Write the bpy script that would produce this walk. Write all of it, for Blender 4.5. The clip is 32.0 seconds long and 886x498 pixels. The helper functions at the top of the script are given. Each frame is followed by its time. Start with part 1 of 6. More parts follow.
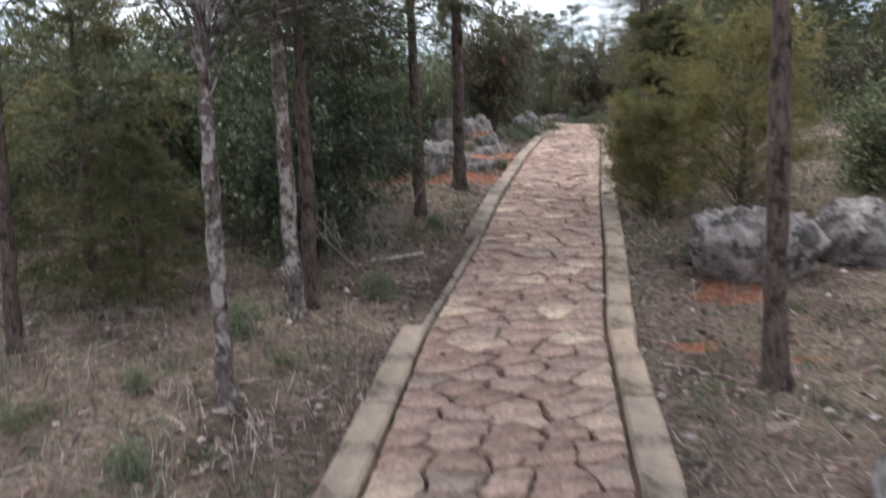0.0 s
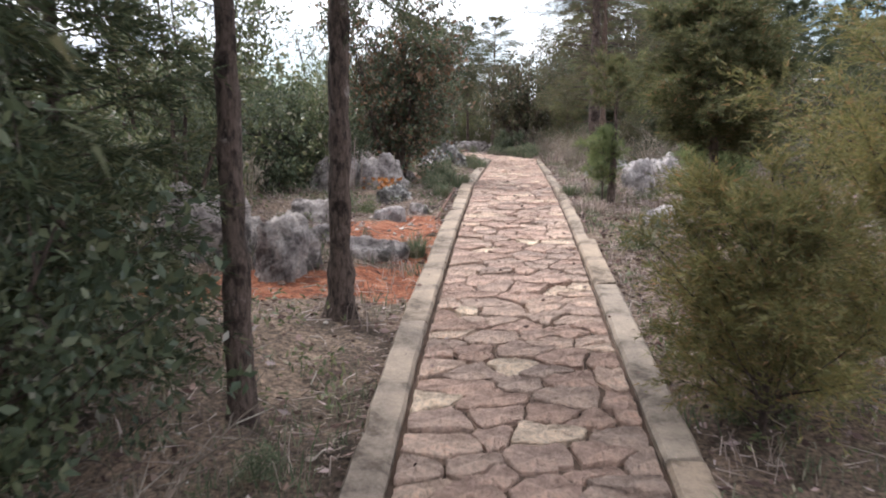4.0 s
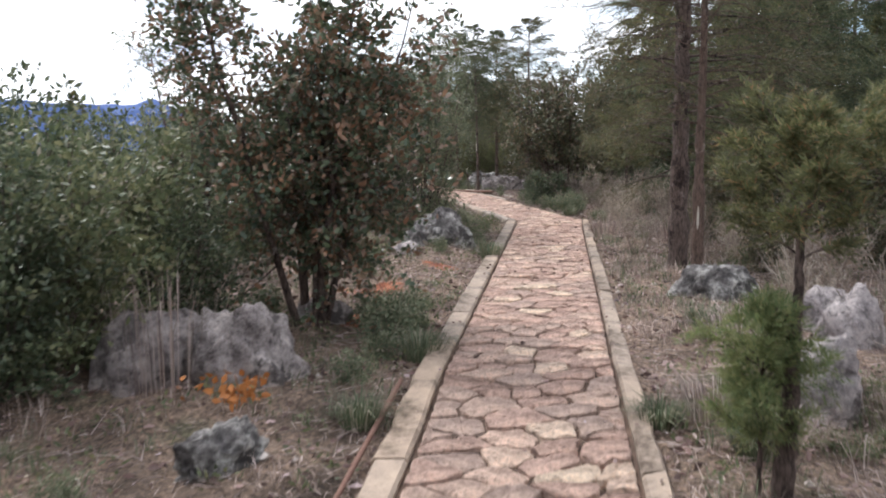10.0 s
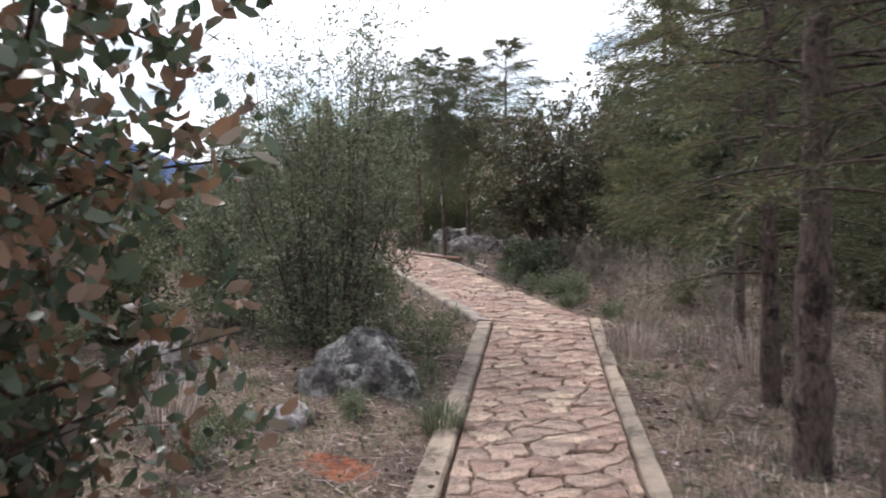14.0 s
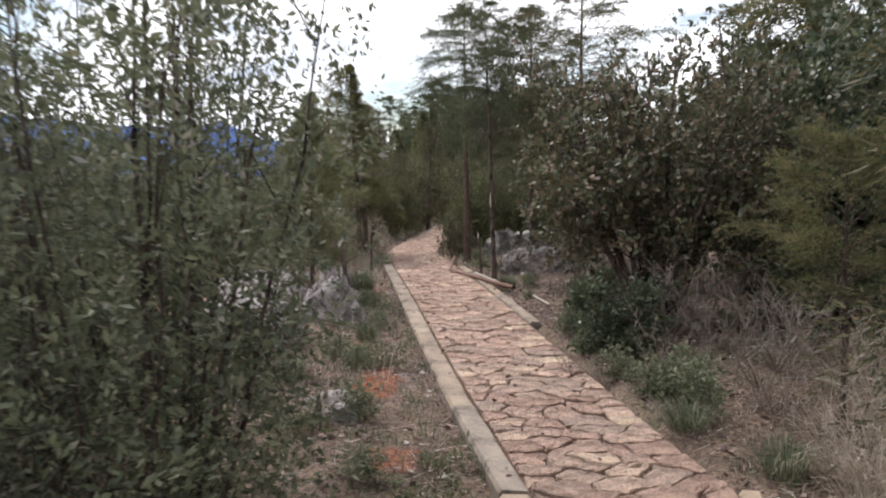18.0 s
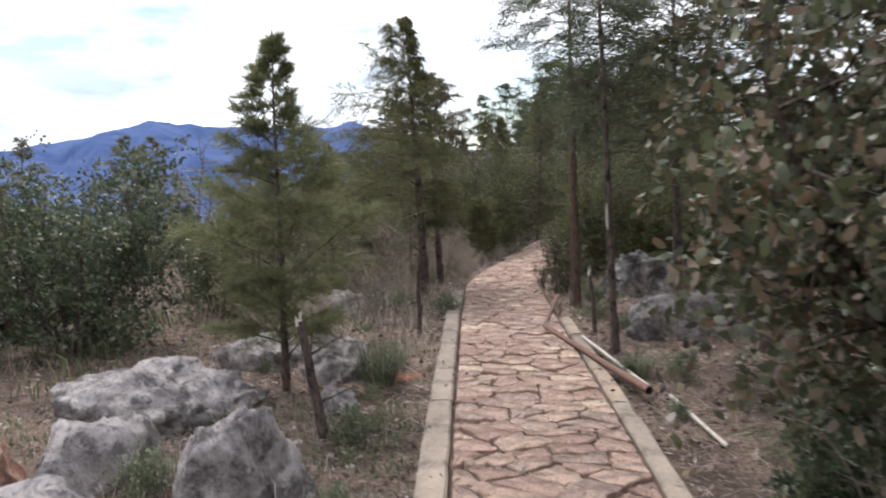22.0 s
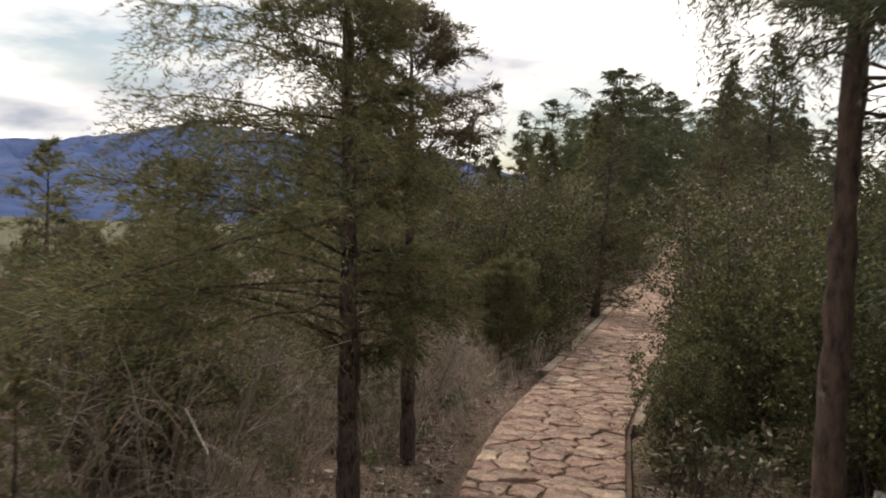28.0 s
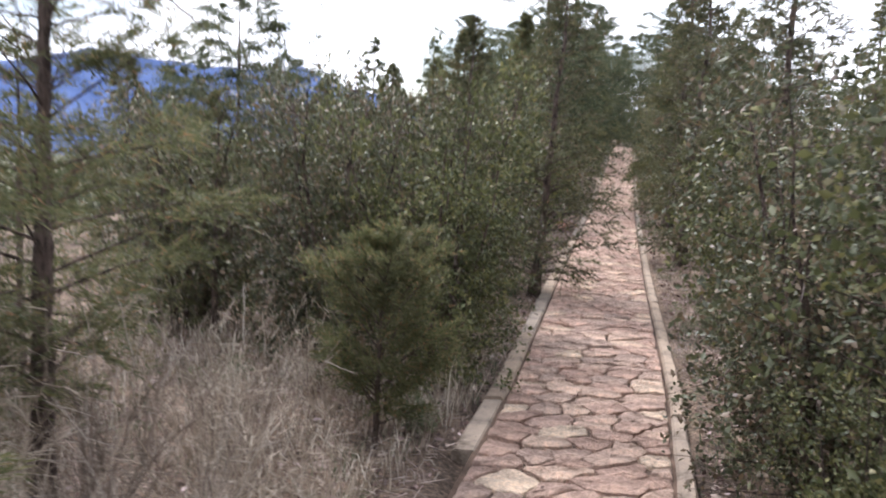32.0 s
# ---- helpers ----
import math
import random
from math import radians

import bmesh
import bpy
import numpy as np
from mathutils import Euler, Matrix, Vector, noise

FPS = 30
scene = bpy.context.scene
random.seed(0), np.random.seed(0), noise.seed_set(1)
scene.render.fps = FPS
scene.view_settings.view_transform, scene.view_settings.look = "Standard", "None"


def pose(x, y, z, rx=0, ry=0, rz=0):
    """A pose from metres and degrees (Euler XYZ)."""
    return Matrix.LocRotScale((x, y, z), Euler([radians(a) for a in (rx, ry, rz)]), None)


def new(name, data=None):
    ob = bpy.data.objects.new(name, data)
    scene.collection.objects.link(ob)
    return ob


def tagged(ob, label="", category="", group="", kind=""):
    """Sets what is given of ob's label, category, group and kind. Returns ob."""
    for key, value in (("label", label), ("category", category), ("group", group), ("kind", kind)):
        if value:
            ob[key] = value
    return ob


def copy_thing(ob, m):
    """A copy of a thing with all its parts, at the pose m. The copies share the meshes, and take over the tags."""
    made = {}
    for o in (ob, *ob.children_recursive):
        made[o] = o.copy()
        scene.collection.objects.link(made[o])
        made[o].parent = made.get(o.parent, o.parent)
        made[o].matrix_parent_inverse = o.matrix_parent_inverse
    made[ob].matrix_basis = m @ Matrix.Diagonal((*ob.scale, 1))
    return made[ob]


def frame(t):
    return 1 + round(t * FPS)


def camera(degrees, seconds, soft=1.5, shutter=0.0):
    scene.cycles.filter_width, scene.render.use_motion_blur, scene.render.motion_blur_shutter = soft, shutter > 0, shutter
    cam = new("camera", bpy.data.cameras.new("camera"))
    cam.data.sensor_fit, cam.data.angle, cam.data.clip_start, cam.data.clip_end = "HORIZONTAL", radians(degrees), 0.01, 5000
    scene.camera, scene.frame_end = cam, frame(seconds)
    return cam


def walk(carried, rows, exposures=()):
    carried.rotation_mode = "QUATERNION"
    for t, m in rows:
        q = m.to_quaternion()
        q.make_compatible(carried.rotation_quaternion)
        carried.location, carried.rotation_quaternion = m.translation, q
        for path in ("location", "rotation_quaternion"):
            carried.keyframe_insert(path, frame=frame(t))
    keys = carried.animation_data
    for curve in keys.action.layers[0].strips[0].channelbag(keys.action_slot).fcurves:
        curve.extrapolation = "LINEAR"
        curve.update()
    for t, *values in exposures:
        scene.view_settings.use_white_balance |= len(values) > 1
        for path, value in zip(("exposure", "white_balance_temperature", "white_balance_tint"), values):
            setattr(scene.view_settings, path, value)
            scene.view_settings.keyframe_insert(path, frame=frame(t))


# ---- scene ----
# ---- camera and its walk: seconds, place, turn in degrees ----
cam = camera(53.4, 32.0, 1.9, 0.5)
PATH = [
    (0.0, 0.000, 0.000, 1.550, 82.94, 1.67, -0.63),
    (0.5, -0.060, 0.587, 1.563, 86.59, 2.89, 1.13),
    (1.0, -0.101, 1.101, 1.651, 86.00, 0.60, 1.31),
    (1.5, -0.042, 1.730, 1.739, 88.95, 2.13, -4.22),
    (2.0, -0.067, 2.352, 1.763, 87.67, 1.55, -3.24),
    (2.5, 0.006, 2.812, 1.838, 83.32, 2.38, -5.46),
    (3.0, 0.182, 3.344, 1.951, 85.59, 2.73, -7.42),
    (3.5, 0.254, 3.926, 1.927, 84.91, 0.58, -6.14),
    (5.5, 0.480, 5.840, 2.135, 82.27, 0.72, -8.98),
    (6.0, 0.622, 6.322, 2.256, 86.27, 3.19, -8.59),
    (6.5, 0.678, 6.875, 2.269, 87.98, 2.37, -7.88),
    (7.0, 0.767, 7.251, 2.337, 85.96, 1.38, -10.17),
    (7.5, 0.975, 7.763, 2.435, 87.25, 2.24, -10.49),
    (8.0, 1.096, 8.246, 2.422, 84.67, 1.38, -8.56),
    (8.5, 1.221, 8.679, 2.548, 83.06, -0.17, -10.48),
    (9.0, 1.445, 9.206, 2.627, 86.24, -2.20, -12.94),
    (9.5, 1.500, 9.705, 2.614, 84.30, -1.27, -6.41),
    (10.0, 1.558, 10.170, 2.722, 84.26, 0.39, -3.60),
    (10.5, 1.699, 10.745, 2.780, 86.63, 0.34, -4.80),
    (11.0, 1.721, 11.276, 2.748, 85.64, -0.50, -4.29),
    (11.5, 1.746, 11.776, 2.869, 86.98, -0.83, -7.68),
    (12.0, 1.855, 12.386, 2.941, 89.17, 1.14, -8.83),
    (12.5, 1.909, 12.884, 2.911, 86.52, -0.22, -5.24),
    (13.0, 2.001, 13.397, 3.012, 86.27, 0.20, -9.12),
    (13.5, 2.175, 14.019, 3.047, 86.76, 1.70, -10.01),
    (14.0, 2.230, 14.519, 3.034, 86.83, 0.81, -5.06),
    (14.5, 2.304, 14.998, 3.123, 87.15, 1.04, -4.08),
    (15.0, 2.410, 15.551, 3.135, 88.23, 1.33, -4.93),
    (15.5, 2.465, 16.067, 3.120, 87.45, 1.84, -4.08),
    (17.5, 2.936, 18.531, 3.279, 87.25, -0.44, -2.10),
    (18.0, 3.099, 19.098, 3.327, 85.46, 0.85, 0.32),
    (18.5, 3.203, 19.649, 3.326, 84.10, 0.34, 0.57),
    (19.0, 3.302, 20.308, 3.276, 85.40, -0.74, -3.20),
    (19.5, 3.372, 20.904, 3.338, 85.63, 0.56, 0.60),
    (20.0, 3.441, 21.615, 3.293, 85.82, -0.97, 1.22),
    (20.5, 3.538, 22.258, 3.283, 86.18, 1.18, 4.49),
    (21.0, 3.555, 22.833, 3.285, 85.20, 1.77, 7.42),
    (21.5, 3.515, 23.428, 3.382, 83.70, 0.71, 6.97),
    (22.0, 3.462, 24.009, 3.379, 85.40, 2.04, 8.76),
    (22.5, 3.333, 24.477, 3.356, 85.23, 0.30, 13.71),
    (23.0, 3.233, 25.032, 3.398, 81.56, 0.56, 11.08),
    (23.5, 3.186, 25.618, 3.435, 83.93, 1.89, 11.13),
    (24.0, 3.126, 26.223, 3.420, 81.46, -0.20, 13.07),
    (24.5, 3.119, 26.710, 3.455, 81.32, 0.77, 14.70),
    (25.0, 3.113, 27.281, 3.501, 82.30, 3.05, 10.90),
    (25.5, 3.087, 27.821, 3.509, 86.83, 0.01, 10.14),
    (27.5, 2.789, 30.106, 3.642, 87.92, -0.23, 8.35),
    (28.0, 2.732, 30.753, 3.603, 86.68, -2.35, 11.08),
    (28.5, 2.685, 31.296, 3.585, 86.61, -1.33, 7.07),
    (29.0, 2.643, 31.928, 3.571, 86.25, -0.32, 8.63),
    (29.5, 2.550, 32.472, 3.561, 86.75, -1.76, 4.18),
    (30.0, 2.524, 33.011, 3.518, 90.31, 0.86, 5.15),
    (30.5, 2.465, 33.589, 3.477, 87.60, -0.71, 4.92),
    (31.0, 2.437, 34.104, 3.471, 86.83, -0.62, 1.03),
    (31.5, 2.395, 34.709, 3.472, 86.05, 1.21, 5.04),
    (32.0, 2.335, 35.330, 3.470, 82.67, -2.86, 5.38),
]
EXPOSURES = [(0.0, 0.4, 6000, 8), (1.0, 0.55, 6250, 11), (2.0, -0.03, 6700, 12), (3.0, 0.72, 6200, 10), (6.0, 0.65, 6300, 10), (7.0, 0.25, 6600, 13), (8.0, 0.55, 6350, 13), (9.0, 0.65, 6150, 10), (10.0, 0.55, 6200, 11), (12.0, -0.05, 6300, 9),
             (13.0, 0.32, 6100, 11), (14.0, 0.36, 6100, 11), (15.0, 0.05, 6200, 10), (18.0, 0.25, 6450, 11), (19.0, 0.92, 6200, 11), (20.0, 0.8, 5950, 10), (22.0, 0.4, 6200, 10), (25.0, 0.55, 6400, 10), (26.0, 0.35, 6500, 10),
             (27.5, -0.1, 7300, 10), (28.0, -0.15, 7300, 11), (29.0, -0.42, 7000, 10), (30.2, -0.62, 6700, 9), (31.0, 0.25, 7050, 11), (32.0, 0.88, 6150, 13)]
walk(cam, [(t, pose(x, y, z, rx, ry, rz)) for t, x, y, z, rx, ry, rz in PATH], EXPOSURES)

# ---- daylight: bright broken overcast, a weak wide sun behind the cloud ----
SUN_ELEVATION, SUN_AZIMUTH = 54.0, 35.0      # degrees; azimuth to the left of straight ahead
world = bpy.data.worlds.new("overcast_sky")
scene.world = world
world.use_nodes = True
wn, wl = world.node_tree.nodes, world.node_tree.links
wn.clear()
w_out = wn.new("ShaderNodeOutputWorld")
w_sky = wn.new("ShaderNodeTexSky")
w_sky.sky_type = "NISHITA"
w_sky.sun_disc = False
w_sky.sun_elevation = radians(SUN_ELEVATION)
w_sky.sun_rotation = radians(-SUN_AZIMUTH)
w_bg = wn.new("ShaderNodeBackground")
w_bg.inputs["Strength"].default_value = 0.11
w_cloud = wn.new("ShaderNodeBackground")
w_cloud.inputs["Strength"].default_value = 1.08
w_tc = wn.new("ShaderNodeTexCoord")
w_map = wn.new("ShaderNodeMapping")
w_map.inputs["Scale"].default_value = (1.0, 1.0, 3.2)
w_noise = wn.new("ShaderNodeTexNoise")
w_noise.inputs["Scale"].default_value = 2.6
w_noise.inputs["Detail"].default_value = 6.0
w_noise.inputs["Roughness"].default_value = 0.55
w_ramp = wn.new("ShaderNodeValToRGB")
w_ramp.color_ramp.elements[0].position = 0.37
w_ramp.color_ramp.elements[1].position = 0.50
w_shade = wn.new("ShaderNodeTexNoise")
w_shade.inputs["Scale"].default_value = 4.5
w_shade.inputs["Detail"].default_value = 5.0
w_tone = wn.new("ShaderNodeValToRGB")
w_tone.color_ramp.elements[0].position = 0.32
w_tone.color_ramp.elements[0].color = (0.52, 0.58, 0.72, 1)
w_tone.color_ramp.elements[1].position = 0.49
w_tone.color_ramp.elements[1].color = (1.35, 1.36, 1.40, 1)
w_mix = wn.new("ShaderNodeMixShader")
wl.new(w_tc.outputs["Generated"], w_map.inputs["Vector"])
wl.new(w_map.outputs["Vector"], w_noise.inputs["Vector"])
wl.new(w_map.outputs["Vector"], w_shade.inputs["Vector"])
wl.new(w_noise.outputs["Fac"], w_ramp.inputs["Fac"])
wl.new(w_shade.outputs["Fac"], w_tone.inputs["Fac"])
wl.new(w_tone.outputs["Color"], w_cloud.inputs["Color"])
wl.new(w_sky.outputs["Color"], w_bg.inputs["Color"])
wl.new(w_ramp.outputs["Color"], w_mix.inputs["Fac"])
wl.new(w_bg.outputs["Background"], w_mix.inputs[1])
wl.new(w_cloud.outputs["Background"], w_mix.inputs[2])
wl.new(w_mix.outputs["Shader"], w_out.inputs["Surface"])

sun_data = bpy.data.lights.new("sun", "SUN")
sun_data.energy = 2.6
sun_data.angle = radians(11)
sun_data.color = (1.0, 0.965, 0.92)
sun_ob = new("sun", sun_data)
sun_ob.matrix_world = pose(0, 0, 40, 90 - SUN_ELEVATION, 0, SUN_AZIMUTH + 180) 


# ---- materials ----
def material(name, rough=0.85):
    m = bpy.data.materials.new(name)
    m.use_nodes = True
    b = m.node_tree.nodes["Principled BSDF"]
    b.inputs["Roughness"].default_value = rough
    b.inputs["Specular IOR Level"].default_value = 0.3
    return m, m.node_tree.nodes, m.node_tree.links, b


def ramp(nodes, stops):
    r = nodes.new("ShaderNodeValToRGB")
    e = r.color_ramp.elements
    while len(e) < len(stops):
        e.new(0.5)
    for el, (p, c) in zip(e, stops):
        el.position, el.color = p, (*c, 1)
    return r


def noise_node(nodes, links, scale, detail=5.0, rough=0.6, stretch=None, coords="Object"):
    tc = nodes.new("ShaderNodeTexCoord")
    n = nodes.new("ShaderNodeTexNoise")
    n.inputs["Scale"].default_value = scale
    n.inputs["Detail"].default_value = detail
    n.inputs["Roughness"].default_value = rough
    if stretch:
        mp = nodes.new("ShaderNodeMapping")
        mp.inputs["Scale"].default_value = stretch
        links.new(tc.outputs[coords], mp.inputs["Vector"])
        links.new(mp.outputs["Vector"], n.inputs["Vector"])
    else:
        links.new(tc.outputs[coords], n.inputs["Vector"])
    return n


def mixed(nodes, links, fac, a, b, mode="MIX"):
    x = nodes.new("ShaderNodeMix")
    x.data_type, x.blend_type = "RGBA", mode
    for sock, v in ((x.inputs[0], fac), (x.inputs[6], a), (x.inputs[7], b)):
        if isinstance(v, (int, float)):
            sock.default_value = v
        elif isinstance(v, tuple):
            sock.default_value = (*v, 1)
        else:
            links.new(v, sock)
    return x.outputs[2]


def bumped(nodes, links, bsdf, height, strength, distance):
    b = nodes.new("ShaderNodeBump")
    b.inputs["Strength"].default_value = strength
    b.inputs["Distance"].default_value = distance
    links.new(height, b.inputs["Height"])
    links.new(b.outputs["Normal"], bsdf.inputs["Normal"])


def leaf_material(name, stops, translucent=0.45, rough=0.55):
    """Leaves: a colour for each leaf, some light passing through."""
    m, n, l, b = material(name, rough)
    geo = n.new("ShaderNodeNewGeometry")
    r = ramp(n, [(p, (c[0], c[1] * 0.94, c[2] * 1.12)) for p, c in stops])
    l.new(geo.outputs["Random Per Island"], r.inputs["Fac"])
    big = noise_node(n, l, 1.7, 3.0)
    br = ramp(n, [(0.3, (0.62, 0.62, 0.62)), (0.7, (1.25, 1.22, 1.15))])
    l.new(big.outputs["Fac"], br.inputs["Fac"])
    c = mixed(n, l, 1.0, r.outputs["Color"], br.outputs["Color"], "MULTIPLY")
    l.new(c, b.inputs["Base Color"])
    tr = n.new("ShaderNodeBsdfTranslucent")
    l.new(c, tr.inputs["Color"])
    mx = n.new("ShaderNodeMixShader")
    mx.inputs["Fac"].default_value = translucent
    out = n["Material Output"]
    l.new(b.outputs["BSDF"], mx.inputs[1])
    l.new(tr.outputs["BSDF"], mx.inputs[2])
    l.new(mx.outputs["Shader"], out.inputs["Surface"])
    return m


def bark_material(name, dark, light, lichen, lichen_at=0.62, scars=0.0):
    m, n, l, b = material(name, 0.95)
    grain = noise_node(n, l, 46.0, 9.0, 0.75, (1, 1, 0.28))
    r = ramp(n, [(0.36, dark), (0.58, light)])
    l.new(grain.outputs["Fac"], r.inputs["Fac"])
    spots = noise_node(n, l, 7.0, 5.0, 0.7)
    sr = ramp(n, [(lichen_at, (0, 0, 0)), (lichen_at + 0.06, (1, 1, 1))])
    l.new(spots.outputs["Fac"], sr.inputs["Fac"])
    c = mixed(n, l, sr.outputs["Color"], r.outputs["Color"], lichen)
    if scars:
        cut_n = noise_node(n, l, scars, 5.0, 0.62, (0.9, 0.9, 0.7))
        cut_r = ramp(n, [(0.54, (1, 1, 1)), (0.60, (0.34, 0.31, 0.31))])
        l.new(cut_n.outputs["Fac"], cut_r.inputs["Fac"])
        c = mixed(n, l, 1.0, c, cut_r.outputs["Color"], "MULTIPLY")
    l.new(c, b.inputs["Base Color"])
    bumped(n, l, b, grain.outputs["Fac"], 1.0, 0.022)
    return m


def stone_material():
    """Rough pink-tan flagstones, each with its own tint."""
    m, n, l, b = material("flagstone", 0.9)
    info = n.new("ShaderNodeObjectInfo")
    r = ramp(n, [(0.0, (0.43, 0.295, 0.240)), (0.3, (0.56, 0.390, 0.320)), (0.55, (0.44, 0.330, 0.278)),
                 (0.85, (0.62, 0.450, 0.362)), (1.0, (0.76, 0.61, 0.47))])
    l.new(info.outputs["Random"], r.inputs["Fac"])
    big = noise_node(n, l, 5.0, 6.0, 0.65)
    br = ramp(n, [(0.32, (0.50, 0.46, 0.45)), (0.50, (0.98, 0.97, 0.96)), (0.66, (1.30, 1.26, 1.22))])
    l.new(big.outputs["Fac"], br.inputs["Fac"])
    c = mixed(n, l, 1.0, r.outputs["Color"], br.outputs["Color"], "MULTIPLY")
    fine = noise_node(n, l, 48.0, 7.0, 0.78)
    fr = ramp(n, [(0.34, (0.36, 0.33, 0.31)), (0.50, (1.0, 0.99, 0.98)), (0.64, (1.25, 1.24, 1.22))])
    l.new(fine.outputs["Fac"], fr.inputs["Fac"])
    c = mixed(n, l, 0.75, c, fr.outputs["Color"], "MULTIPLY")
    l.new(c, b.inputs["Base Color"])
    hb = noise_node(n, l, 15.0, 9.0, 0.72)
    bumped(n, l, b, hb.outputs["Fac"], 1.0, 0.07)
    return m


def concrete_material():
    m, n, l, b = material("kerb_concrete", 0.9)
    info = n.new("ShaderNodeObjectInfo")
    r = ramp(n, [(0.0, (0.26, 0.215, 0.182)), (0.5, (0.41, 0.315, 0.240)), (1.0, (0.31, 0.260, 0.222))])
    l.new(info.outputs["Random"], r.inputs["Fac"])
    st = noise_node(n, l, 3.5, 7.0, 0.7)
    sr = ramp(n, [(0.36, (0.30, 0.28, 0.26)), (0.48, (0.80, 0.79, 0.78)), (0.66, (1.15, 1.12, 1.06))])
    l.new(st.outputs["Fac"], sr.inputs["Fac"])
    c = mixed(n, l, 1.0, r.outputs["Color"], sr.outputs["Color"], "MULTIPLY")
    fine = noise_node(n, l, 90.0, 4.0, 0.7)
    fr = ramp(n, [(0.35, (0.75, 0.74, 0.72)), (0.6, (1.05, 1.05, 1.05))])
    l.new(fine.outputs["Fac"], fr.inputs["Fac"])
    c = mixed(n, l, 0.7, c, fr.outputs["Color"], "MULTIPLY")
    l.new(c, b.inputs["Base Color"])
    bumped(n, l, b, st.outputs["Fac"], 0.9, 0.03)
    return m


def rock_material(name, dark, mid, light, moss=(0.10, 0.11, 0.06), patch=0.5):
    """Weathered limestone: pale crust, dark lichen and a coarse pitted grain."""
    m, n, l, b = material(name, 0.95)
    big = noise_node(n, l, 2.6, 9.0, 0.74)
    r = ramp(n, [(0.38, dark), (0.47, mid), (0.60, light)])
    l.new(big.outputs["Fac"], r.inputs["Fac"])
    lich = noise_node(n, l, 3.4, 9.0, 0.68)
    lr = ramp(n, [(0.52, (0, 0, 0)), (0.58, (1, 1, 1))])
    l.new(lich.outputs["Fac"], lr.inputs["Fac"])
    c = mixed(n, l, lr.outputs["Color"], r.outputs["Color"], tuple(v * patch for v in mid))
    pits = noise_node(n, l, 24.0, 8.0, 0.70)
    pr = ramp(n, [(0.33, (0.30, 0.29, 0.29)), (0.43, (0.92, 0.91, 0.90)), (0.66, (1.28, 1.26, 1.23))])
    l.new(pits.outputs["Fac"], pr.inputs["Fac"])
    c = mixed(n, l, 0.9, c, pr.outputs["Color"], "MULTIPLY")
    ms = noise_node(n, l, 2.0, 4.0)
    mr = ramp(n, [(0.62, (0, 0, 0)), (0.72, (0.5, 0.5, 0.5))])
    l.new(ms.outputs["Fac"], mr.inputs["Fac"])
    c = mixed(n, l, mr.outputs["Color"], c, moss)
    l.new(c, b.inputs["Base Color"])
    hb = noise_node(n, l, 8.0, 12.0, 0.68)
    bumped(n, l, b, hb.outputs["Fac"], 1.0, 0.16)
    return m


def ground_material():
    """Dry litter and straw over red clay; the clay shows where the attribute 'clay' is high."""
    m, n, l, b = material("forest_floor", 0.97)
    big = noise_node(n, l, 1.3, 6.0, 0.65)
    r = ramp(n, [(0.32, (0.060, 0.044, 0.034)), (0.44, (0.142, 0.103, 0.079)), (0.56, (0.245, 0.178, 0.138)),
                 (0.68, (0.095, 0.092, 0.056))])
    l.new(big.outputs["Fac"], r.inputs["Fac"])
    fine = noise_node(n, l, 38.0, 6.0, 0.75)
    fr = ramp(n, [(0.36, (0.25, 0.24, 0.23)), (0.5, (0.90, 0.89, 0.87)), (0.63, (1.8, 1.72, 1.6))])
    l.new(fine.outputs["Fac"], fr.inputs["Fac"])
    litter = mixed(n, l, 1.0, r.outputs["Color"], fr.outputs["Color"], "MULTIPLY")
    at = n.new("ShaderNodeAttribute")
    at.attribute_name = "clay"
    edge = noise_node(n, l, 3.2, 9.0, 0.78)
    add = n.new("ShaderNodeMath")
    add.operation = "ADD"
    l.new(at.outputs["Fac"], add.inputs[0])
    l.new(edge.outputs["Fac"], add.inputs[1])
    ar = ramp(n, [(0.92, (0, 0, 0)), (1.06, (1, 1, 1))])
    l.new(add.outputs["Value"], ar.inputs["Fac"])
    cn = noise_node(n, l, 9.0, 6.0, 0.7)
    cr = ramp(n, [(0.34, (0.13, 0.045, 0.026)), (0.50, (0.33, 0.112, 0.056)), (0.64, (0.43, 0.205, 0.125))])
    l.new(cn.outputs["Fac"], cr.inputs["Fac"])
    wood_at = n.new("ShaderNodeAttribute")
    wood_at.attribute_name = "wooded"
    wood_n = noise_node(n, l, 0.45, 7.0, 0.7)
    wood_r = ramp(n, [(0.40, (0.15, 0.120, 0.082)), (0.50, (0.085, 0.088, 0.046)), (0.60, (0.050, 0.060, 0.028))])
    l.new(wood_n.outputs["Fac"], wood_r.inputs["Fac"])
    wood_c = mixed(n, l, 0.8, wood_r.outputs["Color"], fr.outputs["Color"], "MULTIPLY")
    litter = mixed(n, l, wood_at.outputs["Fac"], litter, wood_c)
    grit = ramp(n, [(0.38, (0.55, 0.53, 0.52)), (0.52, (1.0, 1.0, 1.0)), (0.66, (1.35, 1.35, 1.35))])
    l.new(fine.outputs["Fac"], grit.inputs["Fac"])
    bare = mixed(n, l, 1.0, cr.outputs["Color"], grit.outputs["Color"], "MULTIPLY")
    c = mixed(n, l, ar.outputs["Color"], litter, bare)
    l.new(c, b.inputs["Base Color"])
    bumped(n, l, b, fine.outputs["Fac"], 1.0, 0.03)
    return m


